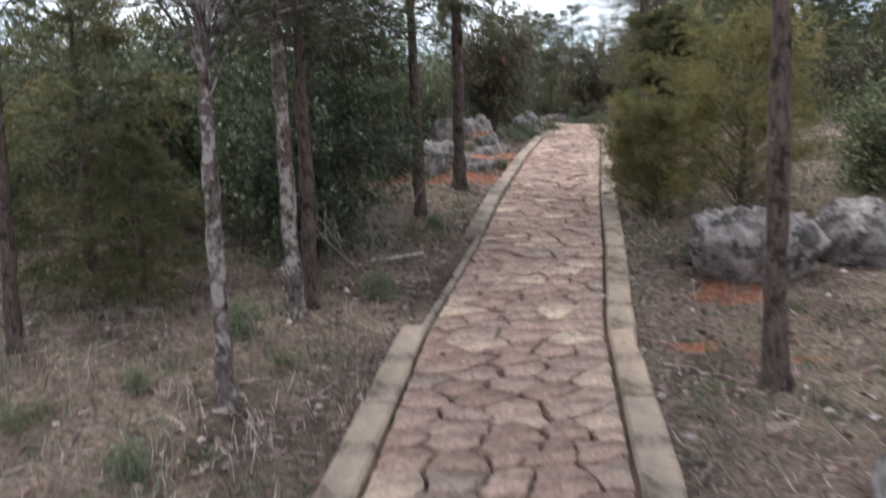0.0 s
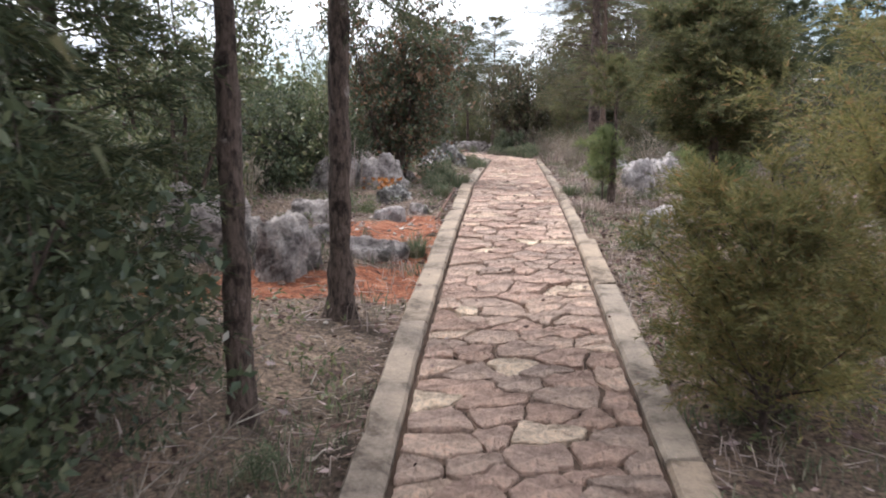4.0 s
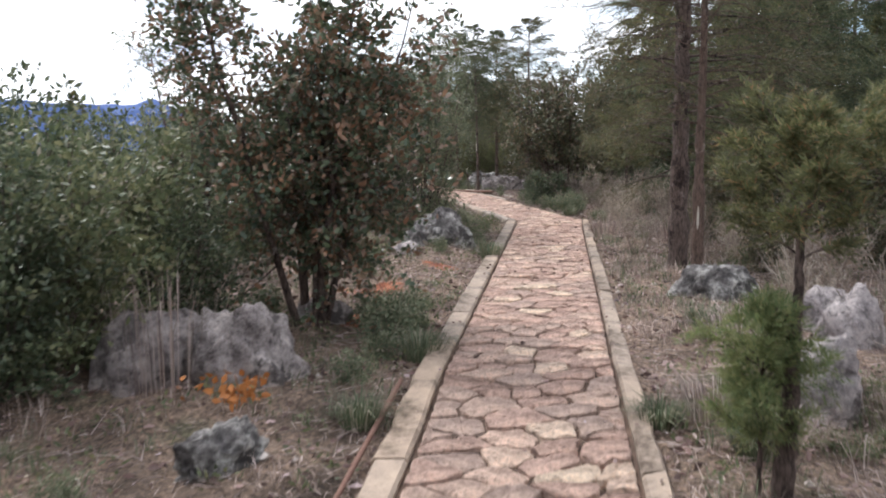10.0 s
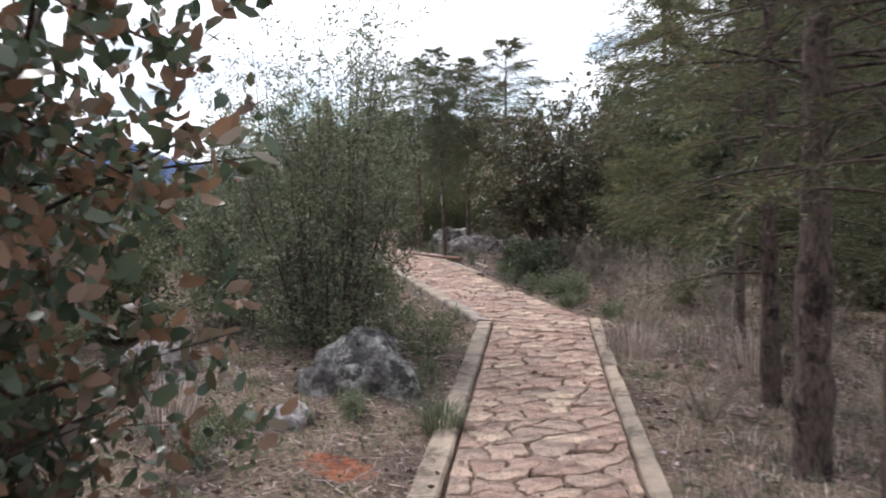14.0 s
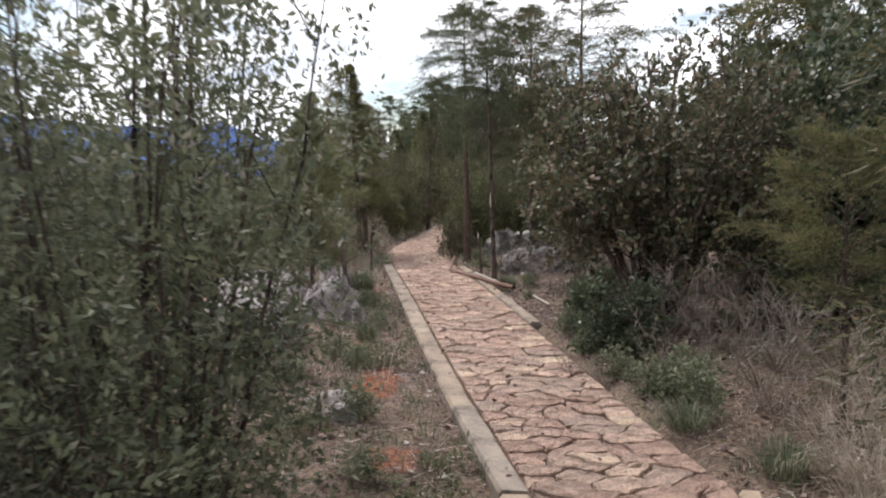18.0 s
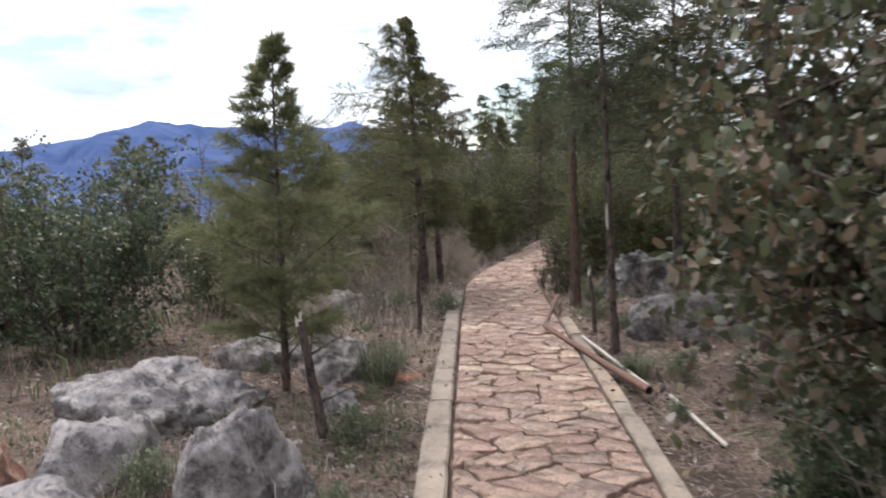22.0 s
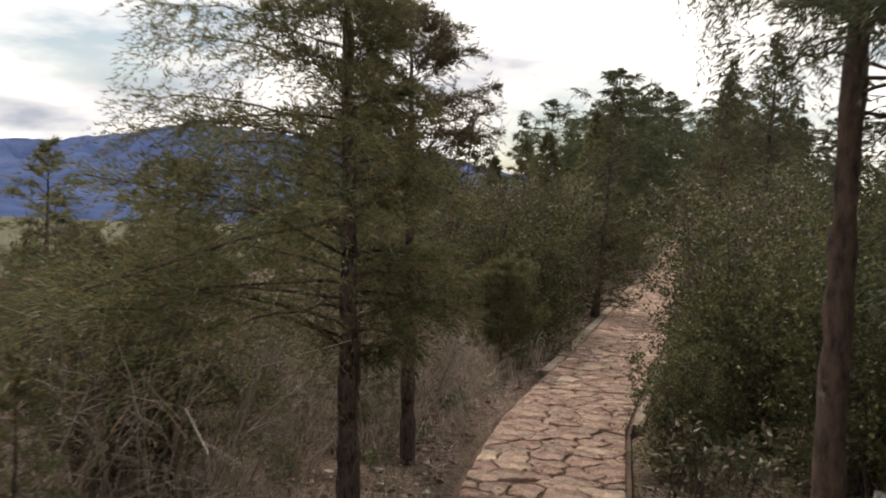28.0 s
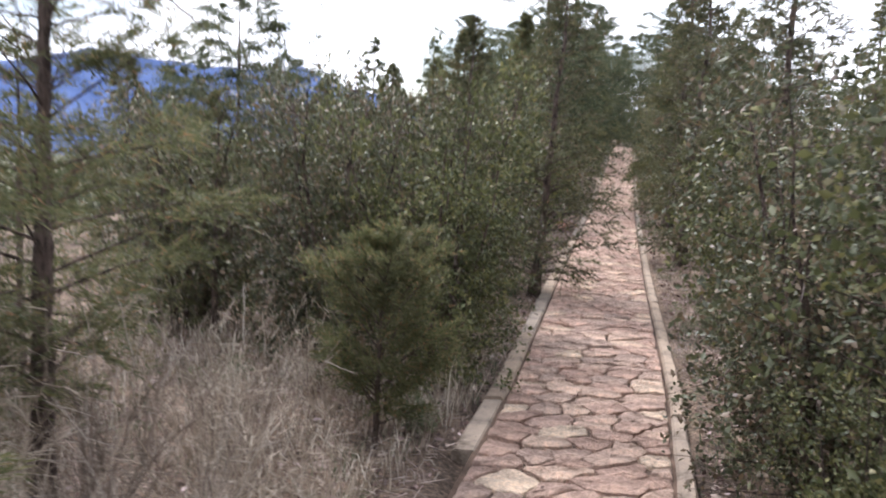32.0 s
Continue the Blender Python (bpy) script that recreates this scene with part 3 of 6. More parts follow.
def broadleaf(seed, height, radius, stems=6, twigs=90, leaves=26, leaf=(0.055, 0.028), stem_r=0.03, open_base=0.15,
              flat=0.75, spread=0.8, top_bias=0.0, tilt=0.5, spill=0.10, leaf_shape=blades, nodes=5):
    """Several stems from the ground, forking into twigs with flat leaves in loose clumps."""
    rng = np.random.RandomState(seed)
    wood = Wood()
    pts, dirs = [], []
    for i in range(stems):
        az = i * 2 * math.pi / stems + rng.normal() * 0.5
        r = radius * spread * (0.2 + 0.7 * rng.rand())
        s = np.array([math.cos(az) * 0.05 * stems / 6, math.sin(az) * 0.05 * stems / 6, -0.08])
        e = np.array([math.cos(az) * r, math.sin(az) * r, height * (0.55 + 0.37 * rng.rand())])
        stem = stem_line(rng, s, e, 0.03 * height, 9)
        sr = stem_r * (0.6 + 0.6 * rng.rand())
        wood.stems.append(tube(stem, np.linspace(sr, sr * 0.2, 9), 7))
        k = twigs // stems
        tt = open_base + (1 - open_base) * rng.rand(k) ** (0.9 - 0.4 * top_bias)
        a, dr = at_line(stem, tt)
        out = unit(rng.normal(size=(k, 3)) * np.array([1, 1, flat]) + np.array([math.cos(az), math.sin(az), tilt]) * 0.55)
        tl = radius * (0.30 + 0.5 * rng.rand(k)) * (1.15 - 0.35 * tt)
        ends = a + out * tl[:, None]
        over = np.linalg.norm(ends[:, :2], axis=1) / (radius * 1.05)
        ends[:, :2] /= np.maximum(over, 1)[:, None]
        ends[:, 2] = np.clip(ends[:, 2], 0.06, height * (0.95 + 0.1 * rng.rand(k)))
        for q in range(k):
            if q % 2 == 0:
                wood.fine.append(tube(stem_line(rng, a[q], ends[q], 0.02 * radius, 3), np.linspace(sr * 0.25, 0.0012, 3), 3))
        knot = rng.randint(0, nodes, (k, leaves))
        u = (0.25 + 0.78 * (knot + rng.rand(k, 1)) / nodes)[..., None]
        stray = rng.normal(size=(k, nodes, 3)) * spill * radius * 0.5
        c = a[:, None] * (1 - u) + ends[:, None] * u + np.take_along_axis(stray, knot[..., None], 1) + rng.normal(size=(k, leaves, 3)) * (leaf[0] * 0.45 + spill * radius * 0.12)
        pts.append(c.reshape(-1, 3))
        dirs.append(np.repeat(out, leaves, 0))
    p, d = np.concatenate(pts), np.concatenate(dirs)
    keep = p[:, 2] > 0.03
    p, d = p[keep], d[keep]
    n = len(p)
    d = d * 0.5 + rng.normal(size=(n, 3)) * 0.75 + np.array([0, 0, 0.1])
    ln = leaf[0] * (0.55 + 0.8 * rng.rand(n))
    return wood, leaf_shape(p, d, ln, ln * leaf[1] / leaf[0], rng, 0.18)


def twiggy(seed, height, radius, stems=9, twigs=60, thick=0.008):
    """Bare dead brush."""
    rng = np.random.RandomState(seed)
    wood = Wood()
    for i in range(stems):
        az = rng.rand() * 6.28
        r = radius * (0.2 + 0.8 * rng.rand())
        e = np.array([math.cos(az) * r, math.sin(az) * r, height * (0.5 + 0.5 * rng.rand())])
        stem = stem_line(rng, (math.cos(az) * 0.04, math.sin(az) * 0.04, -0.05), e, 0.06 * height, 8)
        wood.stems.append(tube(stem, np.linspace(thick, thick * 0.3, 8), 5))
        k = twigs // stems
        a, dr = at_line(stem, 0.2 + 0.8 * rng.rand(k))
        ends = a + unit(dr + rng.normal(size=(k, 3)) * 0.8) * (radius * (0.2 + 0.4 * rng.rand(k)))[:, None]
        ends[:, 2] = np.maximum(ends[:, 2], 0.02)
        for q in range(k):
            tw = stem_line(rng, a[q], ends[q], 0.03 * radius, 5)
            wood.fine.append(tube(tw, np.linspace(thick * 0.45, 0.0015, 5), 4))
            b, bd = at_line(tw, 0.4 + 0.5 * rng.rand(2))
            for z in range(2):
                wood.fine.append(tube(stem_line(rng, b[z], b[z] + unit(bd[z] + rng.normal(size=3) * 0.9) * radius * 0.2, 0.01, 3), [0.0022, 0.0016, 0.0008], 3))
    return wood


CLEARING = 0.40       # growth is kept trimmed back this far from the middle of the path


def trimmed(v, f, x, y, per, clearing):
    """A crown without the leaves that would hang over the middle of the path below head height."""
    n = len(v) // per
    c = v.reshape(n, per, 3)[:, 0]
    wy = c[:, 1] + y
    hang = (np.abs(c[:, 0] + x - mid_x(wy)) < clearing) & (c[:, 2] + ground_at(x, y) - path_z(wy) < 2.7)
    keep = np.repeat(~hang, per)
    index = np.cumsum(keep) - 1
    ok = keep[f[:, 0]]
    return v[keep], index[f[ok]]


def over_path(v, x, y, clearing):
    wy = v[:, 1] + y
    return bool(((np.abs(v[:, 0] + x - mid_x(wy)) < clearing) & (v[:, 2] + ground_at(x, y) - path_z(wy) < 2.6)).any())


def plant(name, label, category, group, x, y, wood, crown, bark, leaf_mat, stem_name="trunk", crown_name="crown", fine_name="branchwork", clearing=CLEARING):
    ob = thing(name, label, category, group, (x, y, ground_at(x, y)))
    for s in wood.stems:
        part(stem_name, [s], bark, ob)
    fine = [c for c in wood.fine if not over_path(c[0], x, y, clearing)]
    if fine:
        tagged(part(fine_name, fine, bark, ob), kind="stuff")
    if crown is not None:
        v, f = crown
        part(crown_name, [trimmed(v, f, x, y, {30: 3, 20: 4, 15: 6}[round(10 * len(v) / len(f))], clearing)], leaf_mat, ob)
    return ob


def again(ob, x, y, turn=0.0, size=1.0, tall=1.0):
    return copy_thing(ob, Matrix.LocRotScale((x, y, ground_at(x, y)), Euler((0, 0, turn)), (size, size, size * tall)))


def cone(q):
    return (1 - q) ** 0.95 * min(1, 0.45 + q * 6)


def spire(q):
    return (1 - q) ** 1.25 * min(1, 0.7 + q * 4)


def spindle(q):
    return (1 - q) ** 0.8 * min(1, 0.30 + q * 3.0)


def skirt(q):
    return (1 - q) ** 1.2 * min(1, 0.40 + q * 1.9) * 1.15


def dome(q):
    return math.sqrt(max(1 - (2 * q - 0.85) ** 2 * 0.75, 0.02)) * (1 - max(q - 0.8, 0) * 2.5)


def broad(q):
    return (1 - q) ** 0.55 * min(1, 0.5 + q * 4)


def column(q):
    return (1 - q ** 2.2) * min(1, 0.55 + q * 3)


# ---- rocks ----
def rock_mesh(seed, w, d, h, mat, detail=4, rugged=0.32, name="boulder", undercut=0.0):
    """A weathered block: a round body cut by random planes, then roughened; undercut hollows its foot."""
    rng = np.random.RandomState(seed * 13 + 5)
    planes = unit(rng.normal(size=(16, 3)))
    planes[0] = unit(np.array([rng.normal() * 0.25, rng.normal() * 0.25, 1.0]))
    far = 0.68 + 0.34 * rng.rand(16)
    far[0] = 0.78
    bm = bmesh.new()
    bmesh.ops.create_icosphere(bm, subdivisions=detail, radius=1)
    o = Vector((seed * 7.3, seed * 3.1, seed * 1.7))
    for v in bm.verts:
        c = v.co.copy()
        a = planes @ np.array(c)
        cuts = np.where(a > 0.05, far / np.maximum(a, 0.05), 9.0)
        r = float(-np.log(np.exp(-34 * np.minimum(cuts, 1.12)).sum()) / 34) + 0.05
        n1 = noise.noise(c * 1.1 + o)
        n2 = noise.noise(c * 2.6 + o * 2)
        n3 = noise.fractal(c * 5.5 + o, 0.9, 2.1, 5)
        crack = max(0.10 - abs(noise.noise(c * 1.7 + o * 3)), 0)
        ledge = abs(noise.noise(c * 4.2 + o * 5)) - 0.25
        p = c * (r * (1 + rugged * (0.55 * n1 + 0.35 * n2)) - crack * rugged * 2.6 + 0.085 * n3 + 0.09 * ledge)
        k = 1 - undercut * min(max(0.45 - p.z, 0) * 1.6, 1)
        v.co = Vector((p.x * w * 0.53 * k, p.y * d * 0.53 * k, p.z * h * 1.22))
    for f in bm.faces:
        f.smooth = True
    me = bpy.data.meshes.new(name)
    bm.to_mesh(me)
    bm.free()
    me.materials.append(mat)
    return me


def boulder(seed, x, y, w, d, h, label, mat=None, turn=0.0, detail=4, rugged=0.32, sink=0.12, name="boulder", group="boulders beside the path", undercut=0.0):
    ob = new(name, rock_mesh(seed, w, d, h, mat or M_ROCK, detail, rugged, name, undercut))
    ob.location = (x, y, ground_at(x, y) + h * 0.02 - sink * h)
    ob.rotation_euler = (0, 0, turn)
    return tagged(ob, label, "boulder" if h > 0.2 else "rock", group)

# ---- the ground: one sheet out to the horizon ----
CLAY = [(0.71, 11.54, 0.5, 0.8), (-0.31, 10.13, 0.9, 0.35), (0.67, 10.21, 0.45, 0.5), (0.63, 12.04, 0.5, 0.6), (0.92, 12.6, 0.3, 0.6), (1.82, 5.31, 0.45, 0.36), (1.30, 4.45, 0.35, 0.14), (1.75, 4.25, 0.35, 0.12),
        (1.98, 5.56, 0.4, 0.3), (1.32, 16.60, 0.45, 0.3), (1.33, 17.77, 0.5, 0.3), (3.30, 12.12, 0.25, 0.2), (2.55, 25.40, 0.30, 0.75),
        (2.30, 26.82, 0.2, 0.25), (2.18, 30.42, 0.18, 0.25), (2.81, 23.89, 0.25, 0.4), (3.10, 51.85, 0.3, 1.5), (2.05, 19.05, 0.30, 0.30)]


def clay_at(x, y):
    v = np.zeros(np.broadcast(x, y).shape)
    for i, (cx, cy, rx, ry) in enumerate(CLAY):
        q = ((x - cx) / rx) ** 2 + ((y - cy) / ry) ** 2
        v = np.maximum(v, np.clip(0.85 - 0.42 * q, 0, 0.60) if i < 5 else np.clip(0.62 - 0.42 * q, 0, 0.52))
    return v


def spread_lines(lo, hi, step, far, grow):
    a = [lo]
    s = step
    while a[0] > -far:
        s *= grow
        a.insert(0, a[0] - s)
    b = list(np.arange(lo, hi, step))[1:] + [hi]
    s = step
    while b[-1] < far:
        s *= grow
        b.append(b[-1] + s)
    return np.array(a + b)


gx = spread_lines(-4.0, 9.0, 0.10, 4200, 1.22)
gy = spread_lines(-2.0, 62.0, 0.13, 4200, 1.22)
GX, GY = np.meshgrid(gx, gy)
gv = np.stack([GX, GY, land(GX, GY)], -1).reshape(-1, 3)
nx, ny = len(gx), len(gy)
gi, gj = np.meshgrid(np.arange(ny - 1), np.arange(nx - 1), indexing="ij")
gf = np.stack([gi * nx + gj, gi * nx + gj + 1, (gi + 1) * nx + gj + 1, (gi + 1) * nx + gj], -1).reshape(-1, 4)
ground = new("ground", build_mesh("ground", [(gv, gf)], M_GROUND))
tagged(ground, "dry leaf litter and straw over patches of red clay", "ground", kind="structure")
clay = ground.data.attributes.new("clay", "FLOAT", "POINT")
clay.data.foreach_set("value", clay_at(GX, GY).astype(np.float32).ravel())
wooded = ground.data.attributes.new("wooded", "FLOAT", "POINT")
wooded.data.foreach_set("value", np.clip((np.abs(GX - mid_x(GY)) - 9) / 8, 0, 1).astype(np.float32).ravel())

# ---- far mountains across the valley ----
RIDGE_AZ = [-180, -120, -60, -25, -5, 4, 9, 12.2, 13.6, 14.5, 15.6, 18, 20, 23, 25.5, 27, 29, 31, 35, 42, 55, 80, 120, 180]
RIDGE_EL = [1.0, 1.0, 1.2, 1.0, 0.9, 1.3, 2.2, 2.9, 3.5, 3.9, 3.55, 3.45, 3.5, 3.75, 3.9, 4.1, 3.6, 3.1, 2.5, 2.3, 2.6, 1.6, 1.0, 1.0]
maz = np.arange(-180, 180.01, 0.3)
mel = np.interp(maz, RIDGE_AZ, RIDGE_EL) + 0.16 * value_noise(maz * 1.3, maz * 0) + 0.08 * value_noise(maz * 3.3 + 40, maz * 0)
rows_m = []
for k, (dist, share) in enumerate(((1500, 0.0), (1800, 0.22), (2100, 0.55), (2400, 0.80), (2600, 1.0), (2900, 0.6))):
    dd = dist + 160 * value_noise(maz * 0.5 + k * 3, maz * 0 + k) * (k not in (4,))
    top = np.tan(np.radians(mel)) * 2600 + 3.5
    z = -62 + (top + 62) * share * (1 + 0.35 * value_noise(maz * 0.9 + k * 11, maz * 0 + k * 5) * (k < 4))
    a = np.radians(maz)
    rows_m.append(np.stack([3.5 - np.sin(a) * dd, 26 + np.cos(a) * dd, z], -1))
mv = np.concatenate(rows_m)
mn = len(maz)
mi, mj = np.meshgrid(np.arange(5), np.arange(mn - 1), indexing="ij")
mf = np.stack([mi * mn + mj, mi * mn + mj + 1, (mi + 1) * mn + mj + 1, (mi + 1) * mn + mj], -1).reshape(-1, 4)
# the ridge's haze is only its blue, faintly glowing material
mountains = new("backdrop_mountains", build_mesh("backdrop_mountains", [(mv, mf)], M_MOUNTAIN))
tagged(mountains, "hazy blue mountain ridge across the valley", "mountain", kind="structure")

SPRAY = (0.036, 0.0062)
MID, FINE_PINE, SMALL_LEAF = (0.058, 0.0105), (0.070, 0.0044), (0.044, 0.0155)       # length and width of blades and leaves

# ---- left-hand and right-hand trees, beside the first stretch ----
SLIM = "trees beside the first stretch"
plant("slim_tree", "slim tree with pale lichen-spotted bark and bare lower twigs", "tree", SLIM, -0.96, 3.85,
      *conifer(11, 3.5, 0.046, 0.38, 1.15, column, 64, 16, 14, MID, 0.95, 0.02, (-0.02, 0.05), 0.85, dead_twigs=18, thick=1.6), M_BARK_PALE, M_DARK)
plant("slim_tree", "slim pale-barked tree with a dark feathery crown", "tree", SLIM, -0.83, 5.1,
      *conifer(12, 4.4, 0.058, 0.36, 1.15, dome, 110, 26, 16, (0.042, 0.0080), 0.3, 0.2, (-0.12, 0.0), 0.25), M_BARK_PALE, M_DARK)
plant("slim_tree", "dark thin trunk standing close behind a pale one", "tree", SLIM, -0.77, 5.30,
      *conifer(17, 4.2, 0.05, 0.36, 1.1, dome, 96, 24, 16, (0.042, 0.0080), 0.3, 0.2, (0.0, 0.0), 0.25), M_BARK, M_DARK)
plant("cypress", "dark cypress with a straight trunk and bare lower limbs", "tree", SLIM, -0.13, 8.01,
      *conifer(13, 4.8, 0.062, 0.37, 1.2, dome, 130, 28, 18, (0.042, 0.0085), 0.35, 0.15, (-0.1, 0.05), 0.04), M_BARK, M_DARK)
plant("cypress", "tall straight brown-barked cypress beside the kerb", "tree", SLIM, 0.27, 9.35,
      *conifer(14, 5.4, 0.080, 0.34, 1.1, dome, 120, 26, 17, SPRAY, 0.1, 0.3, (0.02, 0.1), 0.0, wob=0.005, reach=(-0.35, 0)), M_BARK, M_DARK)
plant("slim_tree", "thin dark-trunked tree among dry grass", "tree", SLIM, -2.26, 4.61,
      *conifer(15, 4.0, 0.045, 0.30, 1.0, dome, 30, 16, 12, MID, 0.3, 0.2, (0.05, 0.05), 0.2), M_BARK, M_CEDAR)
plant("cypress", "slender cypress with a lichen-flecked dark trunk", "tree", SLIM, 1.52, 3.89,
      *conifer(16, 4.6, 0.062, 0.42, 0.95, dome, 52, 17, 12, MID, 0.3, 0.2, (0.0, 0.0), 0.15), M_BARK, M_CEDAR)

# dark undergrowth to the left of the first stretch
UNDER = "dark bushes under the trees"
bush_a = plant("bush", "dense dark-green broad-leaved bush in shade", "bush", UNDER, -0.97, 6.73,
               *broadleaf(21, 1.9, 1.0, 7, 260, 66, (0.042, 0.021), 0.02, 0.05), M_BARK, M_BUSH, "stem", "foliage")
bush_b = plant("bush", "tangled dark bush with small leaves", "bush", UNDER, -2.01, 8.05,
               *broadleaf(22, 2.3, 1.2, 8, 200, 42, (0.062, 0.030), 0.022, 0.05), M_BARK, M_BUSH_LIGHT, "stem", "foliage")
bush_c = plant("bush", "loose olive-green bush with fine stems", "bush", UNDER, -2.48, 10.05,
               *broadleaf(23, 2.0, 1.1, 8, 190, 40, (0.07, 0.032), 0.02, 0.05), M_BARK, M_BUSH_LIGHT, "stem", "foliage")
for x, y, s, k in ((-4.40, 8.39, 1.2, 0), (-1.32, 9.43, 0.75, 2), (-5.67, 6.23, 1.3, 1),
                   (-2.89, 12.04, 1.0, 2), (-4.70, 11.04, 1.2, 2), (-7.09, 8.80, 1.4, 0), (-6.25, 12.70, 1.3, 2), (-5.37, 3.75, 1.2, 0), (-7.74, 5.06, 1.5, 1)):
    again((bush_a, bush_b, bush_c)[k], x, y, x * 3 + y, s * 0.9)
dark_juniper = plant("cypress", "dense dark cypress with foliage down to the ground", "tree", UNDER, -0.95, 7.15,
                     *conifer(24, 3.3, 0.05, 0.03, 0.62, column, 100, 24, 14, (0.05, 0.0095), 0.25, 0.25), M_BARK, M_DARK)
olive_cypress = plant("cypress", "olive-green cypress with foliage down to the ground", "tree", UNDER, -2.35, 5.95,
                      *conifer(25, 2.35, 0.05, 0.05, 0.75, column, 90, 22, 14, (0.05, 0.0095), 0.25, 0.25), M_BARK, M_CEDAR)
for x, y, s in ((-3.9, 7.4, 1.0), (-1.85, 5.5, 0.62)):
    again(olive_cypress, x, y, x * 3 + y, s * 0.8)
for x, y, s in ((-1.55, 8.75, 1.05), (-0.8, 7.95, 0.9)):
    again(dark_juniper, x, y, x * 3 + y, s)
plant("slender_tree", "slender broad-leaved tree with loose light-green leaves", "tree", "", -1.05, 12.2,
      *broadleaf(126, 3.4, 1.1, 5, 210, 36, (0.050, 0.024), 0.028, 0.28, 0.9, 0.8, 0.2, 0.5, 0.10), M_BARK, M_BUSH_LIGHT, "stem", "foliage")
brush = plant("dead_brush", "bare grey tangle of dead twigs", "brush", "dead brush on the forest floor", -0.50, 6.3,
              twiggy(31, 0.6, 0.5, 9, 80), None, M_TWIG, None, "stem", fine_name="twig_tangle")

# ---- right of the first stretch ----
boulder(1, 2.14, 5.86, 1.05, 0.85, 0.46, "large grey limestone boulder with a flat top", M_ROCK, 0.2, 5, sink=0.05, undercut=0.55)
boulder(2, 3.0, 6.05, 0.95, 0.8, 0.44, "grey limestone boulder under dry branches", M_ROCK, 1.0, undercut=0.4)
boulder(3, 1.67, 2.77, 0.45, 0.4, 0.22, "pale flat-topped stone beside the kerb", M_ROCK_PALE, 0.4)
plant("juniper_shrub", "spreading yellow-green juniper shrub with many stems", "shrub", "", 2.70, 7.80,
      *conifer(41, 1.55, 0.035, 0.0, 0.80, dome, 100, 26, 18, SPRAY, 0.72, 0.02, (0.1, 0), 0, spread=0.9), M_BARK, M_YELLOW)
plant("juniper_shrub", "smaller yellow-green juniper shrub beside the kerb", "shrub", "", 1.90, 7.65,
      *conifer(42, 0.85, 0.022, 0.0, 0.52, dome, 80, 26, 18, SPRAY, 0.72, 0.02, (0, 0), 0, spread=0.9), M_BARK, M_YELLOW)
plant("round_cypress", "young cypress with a dense round dark-green crown on a bare trunk", "tree", "", 2.60, 9.80,
      *conifer(43, 1.84, 0.052, 0.48, 0.38, dome, 120, 34, 20, SPRAY, 0.34, 0.06, (0.05, 0), 0), M_BARK, M_CEDAR)

# ---- the rocks and clay to the left, six to nine seconds in ----
boulder(4, -0.71, 10.95, 0.74, 0.55, 0.46, "rounded grey boulder standing on red clay", M_ROCK, 0.3, 5)
boulder(5, -0.11, 10.44, 0.55, 0.41, 0.38, "jagged grey rock standing on red clay", M_ROCK, 1.2, 4, 0.45)
boulder(6, 0.51, 10.98, 0.59, 0.29, 0.14, "low dark rock with a ragged edge", M_ROCK, 0.2, 4, 0.5)
boulder(7, 0.07, 12.75, 0.53, 0.40, 0.20, "small grey rock in the straw", M_ROCK, 0.6, 4, 0.5)
boulder(8, 0.84, 13.89, 0.41, 0.25, 0.15, "rugged grey rock in the litter", M_ROCK_CRUST, 0.5, 5, 0.55)
boulder(9, 0.76, 15.02, 0.60, 0.44, 0.45, "grey limestone rock with dry orange leaves against it", M_ROCK, 0.2, 5, 0.4)
boulder(10, 0.24, 15.22, 0.70, 0.52, 0.40, "dark grey rock half in the grass", M_ROCK, 1.0)
boulder(11, 1.06, 13.30, 0.20, 0.18, 0.12, "small pitted rock in the grass", M_ROCK, 0.3, 4, 0.45, name="rock")
boulder(12, 1.05, 16.55, 0.4, 0.35, 0.18, "grey rock under the oak", M_ROCK, 0.3)
boulder(13, 0.15, 11.37, 0.36, 0.28, 0.12, "small rock on the clay", M_ROCK, 2.3, 4, 0.5, name="rock")
boulder(14, 0.72, 12.79, 0.3, 0.22, 0.13, "low flat rock in grass", M_ROCK_PALE, 0.1, name="rock")

# right of the second stretch
boulder(15, 3.68, 14.26, 0.47, 0.35, 0.34, "pale grey pointed rock behind a young juniper", M_ROCK_PALE, 0.4, 5, 0.4)
boulder(16, 4.43, 15.36, 0.44, 0.33, 0.35, "tan pointed rock among dry grass", M_ROCK_PALE, 0.1, 4, 0.45)
boulder(17, 4.24, 17.2, 0.66, 0.5, 0.26, "flat grey boulder beside the tree trunks", M_ROCK_CRUST, 0.3, 5)
boulder(18, 4.49, 15.86, 0.45, 0.4, 0.28, "grey stone in the grass", M_ROCK_PALE, 0.9)
boulder(19, 3.22, 12.05, 0.50, 0.30, 0.17, "broken pale rock with a red clay hollow", M_ROCK_PALE, 0.2, 4, 0.55, name="rock")
boulder(20, 3.84, 11.87, 0.4, 0.4, 0.2, "pale pitted rock under the young cypress", M_ROCK_PALE, 0.7, 4, 0.5, name="rock")

